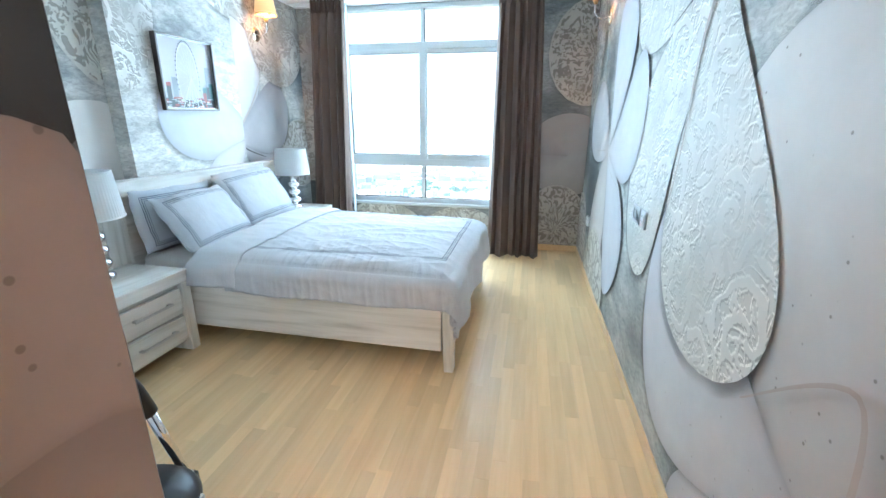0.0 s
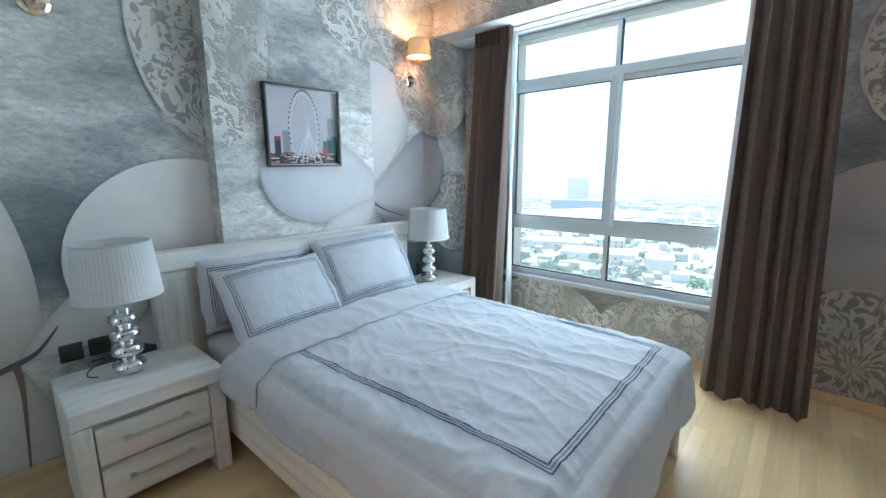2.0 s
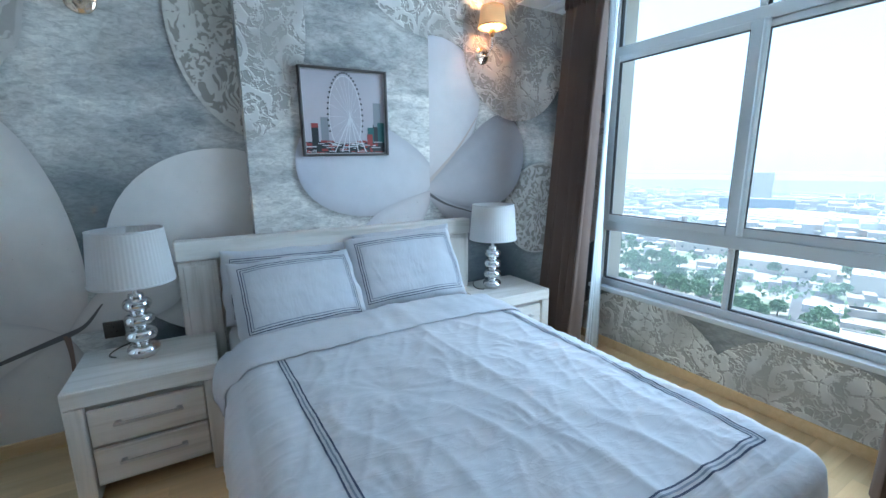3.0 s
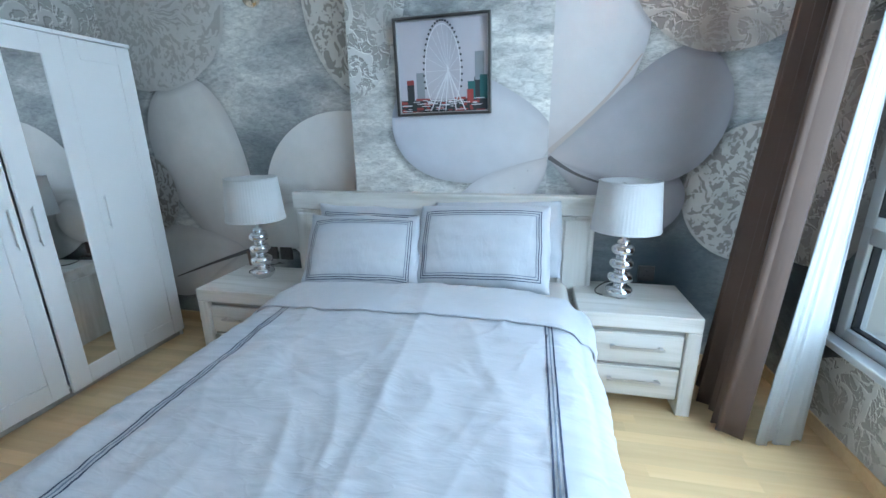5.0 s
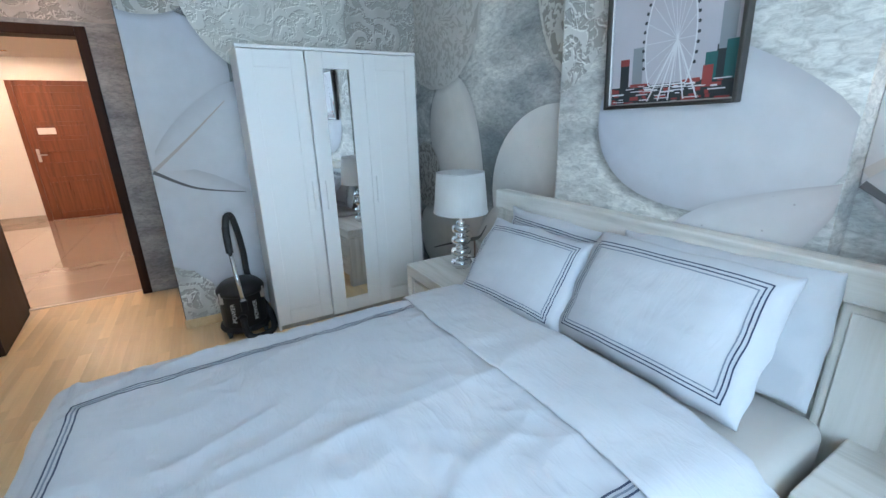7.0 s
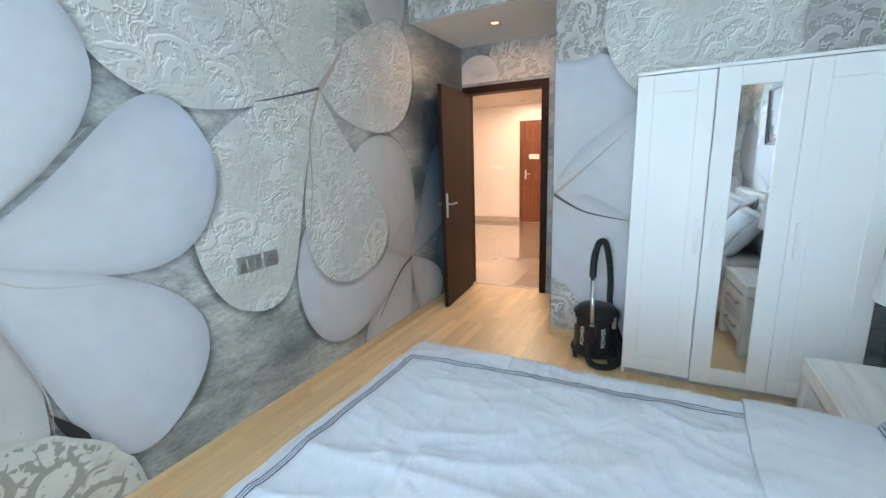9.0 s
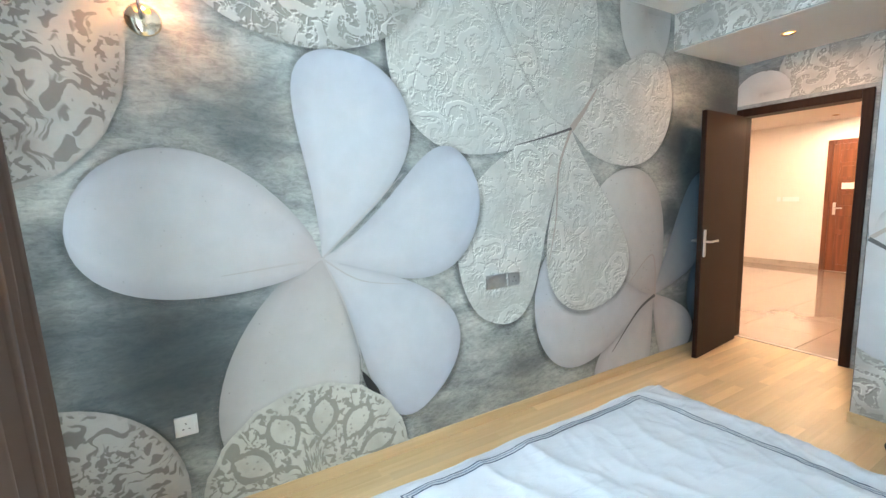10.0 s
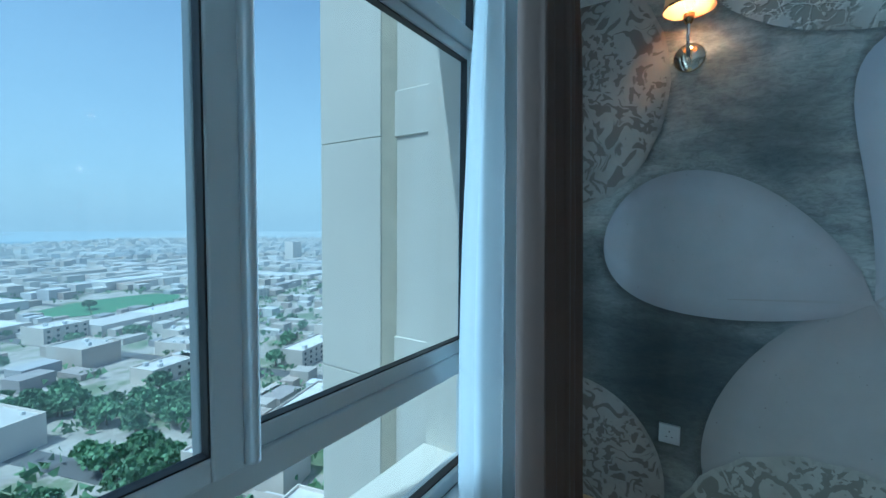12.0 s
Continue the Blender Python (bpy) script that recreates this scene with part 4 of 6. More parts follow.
part("door_handle", add_tube(box((1.675, HY + 0.02, 0.95), (1.715, HY + 0.03, 1.15), 0.004), [(1.695, HY + 0.03, 1.06), (1.695, HY + 0.07, 1.06), (1.62, HY + 0.075, 1.06), (1.58, HY + 0.075, 1.06)], 0.011), M["steel"], door2, "steel lever handle")
part("notice", box((1.40, HY + 0.035, 1.37), (1.62, HY + 0.038, 1.47)), M["white_plastic"], door2, "small white notice plate")
door2.location.x = -0.17
sw = thing("light_switch", 2.13, HY, 1.21, "small white switch plate on the hall wall", "switch")
part("plate", box((-0.12, 0, -0.04), (0.12, 0.01, 0.04), 0.003), M["white_plastic"], sw)
part("knob", box((0.15, 0, -0.04), (0.21, 0.012, 0.04), 0.003), M["white_plastic"], sw)


# ---- lamps of the place ----
def recessed_light(x, y, z, power, tone=(1.0, 0.58, 0.33)):
    sp = thing("ceiling_spotlight", x, y, z, "small brass recessed spotlight, lit warm", "spotlight", "recessed spotlights")
    part("ring", lathe([(0.030, -0.001), (0.045, -0.001), (0.045, -0.007), (0.040, -0.009), (0.030, -0.004)], 28, cap=False), M["brass"], sp, smooth=True)
    part("bulb", lathe([(0.004, -0.004), (0.018, -0.003), (0.029, -0.001)], 20), M["bulb"], sp, "glowing warm bulb")
    lamp = new("spot_light", bpy.data.lights.new("spot_light", "AREA"))
    lamp.data.shape, lamp.data.size, lamp.data.energy, lamp.data.color = "DISK", 0.06, power, tone
    lamp.matrix_world = pose(x, y, z - 0.012)
    return sp


recessed_light(0.20, 0.37, ZS - 0.007, 2.4)
for hx, hy in ((0.4, -1.3), (1.6, -1.6), (0.6, -3.0), (2.2, -3.2), (1.4, -4.3)):
    recessed_light(hx, hy, HZ, 8.0, tone=(1.0, 0.70, 0.48))


def sconce(y, z, x, out, lit):
    """Wall lamp: round plate, swan-neck arm and a small drum shade; out is +1 or -1 away from its wall."""
    s = thing("wall_sconce", x, y, z, "brass wall sconce with a small lit fabric shade" if lit else "brass wall sconce with a small fabric shade", "wall lamp", "wall sconces")
    bm = lathe([(0.004, 0), (0.062, 0), (0.064, 0.006), (0.060, 0.016), (0.02, 0.020), (0.004, 0.020)], 32)
    bmesh.ops.transform(bm, matrix=Matrix.Rotation(out * math.pi / 2, 4, "Y"), verts=bm.verts)
    part("backplate", bm, M["bright_brass"], s, "polished round backplate", True)
    part("arm", tube(sweep([(out * 0.015, 0, 0), (out * 0.07, 0, -0.012), (out * 0.125, 0, 0.02), (out * 0.135, 0, 0.09), (out * 0.135, 0, 0.13)], 6), 0.0075), M["chrome"], s, "curved chrome arm", True)
    part("cup", lathe([(0.012, 0.095), (0.020, 0.11), (0.022, 0.135), (0.010, 0.14)], 20, (out * 0.135, 0, 0)), M["brass"], s, smooth=True)
    part("shade", lathe([(0.098, 0.155), (0.080, 0.285), (0.077, 0.285), (0.095, 0.155)], 40, (out * 0.135, 0, 0), cap=False), M["lit_shade"] if lit else M["shade"], s, "cream fabric shade glowing warm", True)
    part("shade_trim", lathe([(0.0985, 0.153), (0.0995, 0.161), (0.0975, 0.161)], 40, (out * 0.135, 0, 0), cap=False), M["brass"], s)
    part("shade_trim", lathe([(0.0810, 0.279), (0.0800, 0.287), (0.077, 0.287)], 40, (out * 0.135, 0, 0), cap=False), M["brass"], s)
    part("bulb", lathe([(0.006, 0.15), (0.018, 0.17), (0.022, 0.19), (0.015, 0.215), (0.004, 0.225)], 16, (out * 0.135, 0, 0)), M["bulb"] if lit else M["white_plastic"], s, smooth=True)
    if lit:
        lamp = new("sconce_light", bpy.data.lights.new("sconce_light", "POINT"))
        lamp.data.energy, lamp.data.color, lamp.data.shadow_soft_size = 3.4, (1.0, 0.52, 0.23), 0.02
        lamp.matrix_world = pose(x + out * 0.135, y, z + 0.255)
    return s


sconce(4.28, 2.23, XE, -1, True)
sconce(4.16, 2.18, XW, 1, True)
sconce(1.91, 2.17, XW, 1, False)


# ---- curtains ----
def curtain(name, x0, x1, top_y, bot_y, folds, depth, material, label, z0, z1, gather=0.0, seed=1, pinch=True, swing=(0.0, 0.0), flare=(0.0, 0.0)):
    """A pleated drop of cloth: deep folds that wander a little and pinch together at the heading."""
    rnd = random.Random(seed)
    phase = [rnd.uniform(-0.5, 0.5) for _ in range(40)]
    c = thing(name, 0, 0, 0, label, "curtain")
    bm = bmesh.new()
    nu, nv = folds * 12, 26
    rows = []
    for j in range(nv + 1):
        h = j / nv
        z = z1 + (z0 - z1) * h
        row = []
        for i in range(nu + 1):
            u = i / nu
            a = 2 * math.pi * folds * u + 1.5 * math.sin(6 * u + 1.1 * h + phase[1]) + 0.8 * math.sin(13 * u + phase[2] - 0.9 * h)
            d = depth * (0.55 + 0.45 * min(1, h * 6)) * (0.75 + 0.5 * math.sin(7.1 * u + 6 * phase[3] + 0.8 * h) * math.sin(4.3 * u + 5 * phase[6]))
            x = x0 + (x1 - x0) * u + 0.25 * d * math.sin(2 * a + phase[4]) + gather * (0.5 - u) * math.sin(math.pi * h) + h * (flare[0] * (1 - u) + flare[1] * u)
            y = top_y + (bot_y - top_y) * (h ** 1.1) + d * math.sin(a) + u * (swing[0] + (swing[1] - swing[0]) * h)
            if pinch and h < 0.06:
                y = top_y + (y - top_y) * 0.6
            zz = z + (0.012 * math.sin(a * 0.5 + phase[5]) if j == nv else 0)
            row.append(bm.verts.new((x, y, zz)))
        rows.append(row)
    for a, b in zip(rows, rows[1:]):
        for i in range(nu):
            bm.faces.new((a[i], a[i + 1], b[i + 1], b[i]))
    ob = part("drop", bm, M[material], c, smooth=True)
    so = ob.modifiers.new("thick", "SOLIDIFY")
    so.thickness = 0.003
    if pinch:
        for k in range(folds * 2):
            xx = x0 + (x1 - x0) * (k + 0.5) / (folds * 2)
            part("pinch_pleat", box((xx - 0.006, top_y - 0.035, z1 - 0.11), (xx + 0.006, top_y + 0.01, z1 + 0.012), 0.003, 1), M[material], c)
    return c


curtain("curtain", -2.07, -1.70, 4.66, 4.54, 5, 0.052, "drape", "heavy brown pleated curtain drawn aside", 0.015, 2.565, seed=3, flare=(-0.10, -0.03))
curtain("curtain", -0.15, 0.26, 4.65, 4.60, 6, 0.048, "drape", "heavy brown pleated curtain drawn aside", 0.015, 2.565, seed=8, flare=(-0.03, 0.10))
curtain("sheer_curtain", -1.84, -1.73, 4.83, 4.80, 4, 0.018, "sheer", "white translucent sheer curtain bunched beside the window", 0.02, 2.565, seed=5, pinch=False, swing=(-0.05, -0.18), flare=(0.10, 0.03))
curtain("sheer_curtain", -0.07, 0.06, 4.85, 4.845, 4, 0.020, "sheer", "white translucent sheer curtain bunched beside the window", 0.02, 2.565, gather=-0.14, seed=6, pinch=False, swing=(-0.07, -0.14), flare=(-0.10, 0.0))
rail = thing("curtain_rail", 0, 0, 0, "white double curtain track under the bulkhead", "curtain rail")
for y in (4.70, 4.82):
    part("track", box((XW + 0.05, y - 0.012, ZB - 0.022), (XE - 0.05, y + 0.012, ZB - 0.006), 0.003), M["white_plastic"], rail)

# ---- bed ----
BY0, BY1, BX1 = 2.32, 3.84, -0.13
bed = thing("bed", 0, 0, 0, "whitewashed wooden double bed with a panelled headboard", "bed")
HB0, HB1 = 2.15, 3.94
part("headboard_top", box((-2.285, HB0, 0.93), (-2.20, HB1, 1.035), 0.008), M["ash_Y"], bed)
part("headboard_panel", box((-2.275, HB0 + 0.19, 0.10), (-2.235, HB1 - 0.19, 0.928), 0.003), M["ash_Y"], bed)
for y0, y1 in ((HB0, HB0 + 0.19), (HB1 - 0.19, HB1)):
    part("headboard_side", box((-2.285, y0 + 0.002, 0.0), (-2.215, y1 - 0.002, 0.928), 0.008), M["ash_Z"], bed)
    part("corner_fillet", box((-2.214, y0 + 0.03, 0.10), (-2.206, y1 - 0.03, 0.905), 0.004), M["ash_Z"], bed)
for y0, y1 in ((BY0, BY0 + 0.035), (BY1 - 0.035, BY1)):
    part("side_rail", box((-2.215, y0, 0.13), (BX1 - 0.07, y1, 0.40), 0.006), M["ash_X"], bed)
part("foot_rail", box((BX1 - 0.045, BY0 + 0.07, 0.13), (BX1 - 0.01, BY1 - 0.07, 0.40), 0.006), M["ash_Y"], bed)
for y0 in (BY0 - 0.004, BY1 - 0.066):
    bm = box((BX1 - 0.07, y0, 0.0), (BX1, y0 + 0.07, 0.41), 0.006)
    for v in bm.verts:
        if v.co.z < 0.1:
            v.co.x += 0.015 if v.co.x < BX1 - 0.03 else 0.0
    part("leg", bm, M["ash_Z"], bed)
part("slat_base", box((-2.20, BY0 + 0.04, 0.30), (BX1 - 0.05, BY1 - 0.04, 0.34)), M["ash_edge"], bed)

mattress = tagged(part("mattress", box((-2.19, BY0 + 0.03, 0.342), (BX1 - 0.05, BY1 - 0.03, 0.565), 0.05, 4), M["sheet"], smooth=True), "thick mattress under a grey fitted sheet", "mattress")

# ---- duvet: cloth laid over the mattress ----
TX0, TX1, TY0, TY1, TZ = -1.80, -0.18, 2.37, 3.79, 0.582
ROUND = 0.07


def duvet_point(a, b, lift=0.0):
    """Where the flat cloth point (a along the bed, b across) comes to lie."""
    ca, cb = min(a, TX1), min(max(b, TY0), TY1)
    da, db = a - ca, b - cb
    over = math.hypot(da, db)
    p = Vector((a * 1.9, b * 1.9, 0.3))
    wr = 0.009 * (1 - abs(noise.noise(Vector((a * 2.6 + b * 1.6, b * 5.5 - a * 2.0, 1.7))))) ** 3 + 0.008 * noise.noise(p * 1.3)
    wr += 0.0025 * (1 - abs(noise.noise(Vector((a * 9 - b * 4, b * 7 + a * 6, 4.1))))) ** 4 + 0.001 * noise.noise(p * 9)
    for ta, tb in ((-1.01, 2.82), (-0.57, 3.12), (-0.64, 3.66), (-1.06, 3.45), (-0.52, 2.66)):
        r = math.hypot(a - ta, b - tb)
        wr += 0.0042 * noise.noise(Vector((5 * math.cos(math.atan2(b - tb, a - ta)), 5 * math.sin(math.atan2(b - tb, a - ta)), ta * 9 + r * 2))) * math.exp(-r * r / 0.030) * min(1, r * 12) - 0.007 * math.exp(-r * r / 0.0016)
    rim = max(0.0, 1 - min(b - TY0, TY1 - b) / 0.42)
    wr += 0.007 * rim * (1 - abs(noise.noise(Vector((a * 19 + b * 2.0, b * 2.2, 8.3))))) ** 4 + 0.0035 * (1 - abs(noise.noise(Vector((a * 5 + b * 11, b * 2 - a * 3, 6.6))))) ** 6
    wr += 0.010 * math.exp(-abs(b - 3.24 - 0.06 * a) / 0.05) * (1 if a < -0.5 else max(0.0, (-0.15 - a) / 0.35))
    # soft dome over the middle
    dome = 0.046 * (1 - ((b - 3.08) / 0.8) ** 2) * min(1.0, (TX1 + 0.1 - a) * 1.6)
    if over < 1e-6:
        z = TZ + dome + wr + lift
        e = min(TX1 - a, b - TY0, TY1 - b)
        if e < ROUND:
            z -= 0.018 * (1 - e / ROUND) ** 2
        return Vector((a, b, z))
    dx, dy = da / over, db / over
    ang = min(over / ROUND, 1.25)
    out = ROUND * math.sin(ang)
    drop = ROUND * (1 - math.cos(ang)) + max(0.0, over - ROUND * 1.25)
    fl = 0.10 * max(0.0, over - ROUND * 1.25)
    s = b * 6.0 if abs(da) > abs(db) else a * 6.0
    ripple = (0.018 * math.sin(s * 1.7 + 1.1) + 0.012 * noise.noise(Vector((s, 3.3, over * 3)))) * min(1.0, over * 4)
    out += fl + ripple + wr * 0.6 + lift
    return Vector((ca + dx * out, cb + dy * out, TZ - 0.018 - drop + dome * 0.3))


DA0, DA1, DB0, DB1 = -1.55, 0.14, 2.165, 4.06
bm = bmesh.new()
NA, NB = 230, 200
rows = [[bm.verts.new(duvet_point(DA0 + (DA1 - DA0) * i / NA, DB0 + (DB1 - DB0) * j / NB)) for j in range(NB + 1)] for i in range(NA + 1)]
for a, b in zip(rows, rows[1:]):
    for j in range(NB):
        bm.faces.new((a[j], b[j], b[j + 1], a[j + 1]))
duvet = thing("duvet", 0, 0, 0, "white quilted cotton duvet with navy triple-stripe border, lightly creased", "duvet")
cover = part("cover", bm, M["linen"], duvet, smooth=True)
so = cover.modifiers.new("thick", "SOLIDIFY")
so.thickness, so.offset = 0.03, -1


def fold_ring(k, n, b, spread):
    """Section of the turned-back hem: a soft flattened roll."""
    a = 2 * math.pi * k / n
    return spread * math.cos(a), 0.017 * math.sin(a)


bm = bmesh.new()
rows = []
NF = 110
for j in range(NF + 1):
    b = DB0 + 0.03 + (DB1 - DB0 - 0.06) * j / NF
    ring = []
    end = min(1.0, min(b - DB0, DB1 - b) / 0.07) ** 0.5
    for k in range(28):
        da, dz = fold_ring(k, 28, b, 0.17 * (0.9 + 0.1 * end))
        a = -1.625 + da + 0.015 * math.sin(b * 5)
        base = duvet_point(a, b, 0.0)
        over = duvet_point(a, b, 0.009 + dz * (0.75 + 0.25 * end) + 0.004 * noise.noise(Vector((a * 14, b * 14, 2))))
        ring.append(bm.verts.new(over))
    rows.append(ring)
for a, b in zip(rows, rows[1:]):
    for k in range(28):
        bm.faces.new((a[k], a[(k + 1) % 28], b[(k + 1) % 28], b[k]))
bm.faces.new(list(reversed(rows[0]))), bm.faces.new(rows[-1])
bmesh.ops.recalc_face_normals(bm, faces=bm.faces)
part("turned_hem", bm, M["linen"], duvet, "turned-back white hem of the duvet", True)


def duvet_line(points, name, material):
    bm = bmesh.new()
    prev = None
    for a, b, na, nb in points:
        w = 0.0028
        q = [bm.verts.new(duvet_point(a + s * na * w, b + s * nb * w, 0.0022)) for s in (-1, 1)]
        if prev:
            bm.faces.new((prev[0], prev[1], q[1], q[0]))
        prev = q
    bmesh.ops.recalc_face_normals(bm, faces=bm.faces)
    part(name, bm, M[material], duvet, smooth=True)


for k, tone in enumerate(("navy", "slate", "navy")):
    o = 0.0125 * k
    y0, y1, xf = 2.565 + o, 3.695 - o, -0.225 - o
    duvet_line([(-1.50 + (xf + 1.50) * i / 90, y0 - 0.06 * (1 - i / 90), 0, 1) for i in range(91)], "stripe", tone)
    duvet_line([(xf, y0 + (y1 - y0) * i / 90, 1, 0) for i in range(91)], "stripe", tone)
    duvet_line([(-1.50 + (xf + 1.50) * i / 90, y1, 0, 1) for i in range(91)], "stripe", tone)


# ---- pillows ----
def pillow(w, h, t, m, striped, seed, label):
    """A plump pillow with a flat flange; its face looks along +z, then it is set leaning."""
    rnd = Vector((seed * 3.1, seed * 1.7, 0))
    ob = thing("pillow", 0, 0, 0, label, "pillow", "pillows on the bed")

    def face_point(u, v, side, lift=0.0):
        fu, fv = abs(u), abs(v)
        inner = max(0.0, 1 - fu ** 3.2) ** 0.55 * max(0.0, 1 - fv ** 3.2) ** 0.55
        sag = 0.05 * (1 - v * v) * (fu ** 2)
        x = u * w / 2 * (1 - 0.05 * (1 - fv ** 2) * 0.3 - 0.02 * fv) 
        y = v * h / 2 * (1 - 0.06 * (1 - fu ** 2) * 0.4)
        ef = max(fu, fv) ** 5
        x *= 1 + 0.030 * ef * noise.noise(Vector((v * 2.4, u * 0.8, 7.0)) + rnd)
        y *= 1 + 0.055 * ef * noise.noise(Vector((u * 2.6, v * 0.8, 9.0)) + rnd)
        wave = 0.030 * ef * noise.noise(Vector((u * 2.2, v * 2.2, 5.0)) + rnd)
        crease = 0.006 * noise.noise(Vector((u * 3, v * 3, side)) + rnd) + 0.004 * (1 - abs(noise.noise(Vector((u * 5 + v * 2, v * 6, 3)) + rnd))) ** 3
        return Vector((x, y - sag * 0.2, side * (0.004 + t / 2 * inner + crease * min(1, inner * 3)) + side * lift + wave))
    bm = bmesh.new()
    n, mm = 40, 28
    for side in (1, -1):
        g = [[bm.verts.new(face_point(2 * i / n - 1, 2 * j / mm - 1, side)) for j in range(mm + 1)] for i in range(n + 1)]
        for i in range(n):
            for j in range(mm):
                q = (g[i][j], g[i + 1][j], g[i + 1][j + 1], g[i][j + 1])
                bm.faces.new(q if side > 0 else q[::-1])
        if side > 0:
            front = g
    edge = lambda gr: [gr[i][0] for i in range(n + 1)] + [gr[n][j] for j in range(1, mm + 1)] + [gr[i][mm] for i in range(n - 1, -1, -1)] + [gr[0][j] for j in range(mm - 1, 0, -1)]
    ea, eb = edge(front), edge(g)
    for i in range(len(ea)):
        j = (i + 1) % len(ea)
        bm.faces.new((ea[j], ea[i], eb[i], eb[j]))
    part("case", bm, M["linen"], ob, smooth=True)
    if striped:
        for k, tone in enumerate(("navy", "navy", "slate")):
            q = 0.88 - 0.034 * k
            qv = 0.80 - 0.055 * k
            sm = bmesh.new()
            path = [(-q + 2 * q * i / 40, -qv) for i in range(40)] + [(q, -qv + 2 * qv * i / 30) for i in range(30)] + [(q - 2 * q * i / 40, qv) for i in range(40)] + [(-q, qv - 2 * qv * i / 30) for i in range(30)]
            for side in (1, -1):
                ring = []
                for u, v in path:
                    wu, wv = (0.0115, 0.018)
                    f = [max(abs(u) / q, 0), max(abs(v) / qv, 0)]
                    ring.append((sm.verts.new(face_point(u * (1 - wu / q * (f[0] > 0.999)), v * (1 - wv / qv * (f[1] > 0.999)), side, 0.0018)), sm.verts.new(face_point(u, v, side, 0.0018))))
                for i in range(len(ring)):
                    j = (i + 1) % len(ring)
                    sm.faces.new((ring[i][0], ring[j][0], ring[j][1], ring[i][1]))
            bmesh.ops.recalc_face_normals(sm, faces=sm.faces)
            part("stripe", sm, M[tone], ob, smooth=True)
    ob.matrix_world = m
    return ob


def leaning(x, y, z, lean, turn, roll):
    """Face towards the foot of the bed (+x), long side along y, tipped back by lean degrees."""
    return pose(x, y, z, 0, 0, turn) @ Matrix(((0, 0, 1, 0), (1, 0, 0, 0), (0, 1, 0, 0), (0, 0, 0, 1))) @ pose(0, 0, 0, -lean, 0, 0) @ pose(0, 0, 0, 0, 0, roll)


pillow(0.68, 0.40, 0.11, leaning(-2.15, 2.68, 0.765, 11, 0, -1), True, 2, "white pillow with navy stripes standing against the headboard")
pillow(0.70, 0.42, 0.11, leaning(-2.155, 3.42, 0.795, 9, 0, 2), False, 4, "plain white pillow standing against the headboard")
pillow(0.65, 0.44, 0.15, leaning(-1.945, 2.70, 0.748, 36, 3, 1), True, 1, "white pillow with navy triple-stripe border, leaning back")
pillow(0.71, 0.47, 0.16, leaning(-2.000, 3.35, 0.790, 31, -2, 2), True, 3, "white pillow with navy triple-stripe border, leaning back")


# ---- nightstands ----
def nightstand():
    w, d, h = 0.56, 0.45, 0.53
    s = thing("nightstand", 0, 0, 0, "whitewashed wooden nightstand with two drawers", "nightstand", "nightstands beside the bed")
    part("top", box((-d, -w / 2, h - 0.075), (0, w / 2, h), 0.006), M["ash_Y"], s)
    for y0, y1 in ((-w / 2, -w / 2 + 0.065), (w / 2 - 0.065, w / 2)):
        part("side_panel", box((-d, y0, 0), (0, y1, h - 0.077), 0.006), M["ash_Z"], s)
    part("back_panel", box((-d + 0.01, -w / 2 + 0.065, 0.06), (-d + 0.025, w / 2 - 0.065, h - 0.077)), M["ash_edge"], s)
    part("bottom_panel", box((-d + 0.025, -w / 2 + 0.065, 0.065), (-0.04, w / 2 - 0.065, 0.08)), M["ash_edge"], s)
    part("inner_rail", box((-0.05, -w / 2 + 0.065, 0.075), (-0.034, w / 2 - 0.065, h - 0.077)), M["ash_edge"], s)
    for z0, z1 in ((0.085, 0.245), (0.265, 0.425)):
        dr = part("drawer", box((-0.034, -w / 2 + 0.071, z0), (-0.012, w / 2 - 0.071, z1), 0.003), M["ash_Y"], s)
        zc = (z0 + z1) / 2 + 0.012
        hb = bmesh.new()
        add_box(hb, (0.008, -0.125, zc - 0.007), (0.018, 0.125, zc + 0.007), 0.003)
        for y in (-0.115, 0.105):
            add_box(hb, (-0.014, y - 0.006, zc - 0.006), (0.010, y + 0.016, zc + 0.006), 0.002, 1)
        part("handle", hb, M["steel"], dr, "brushed steel bar handle")
    return s


ns = nightstand()
ns.matrix_world = pose(-1.785, 2.01, 0)
copy_thing(ns, pose(-1.86, 4.125, 0))


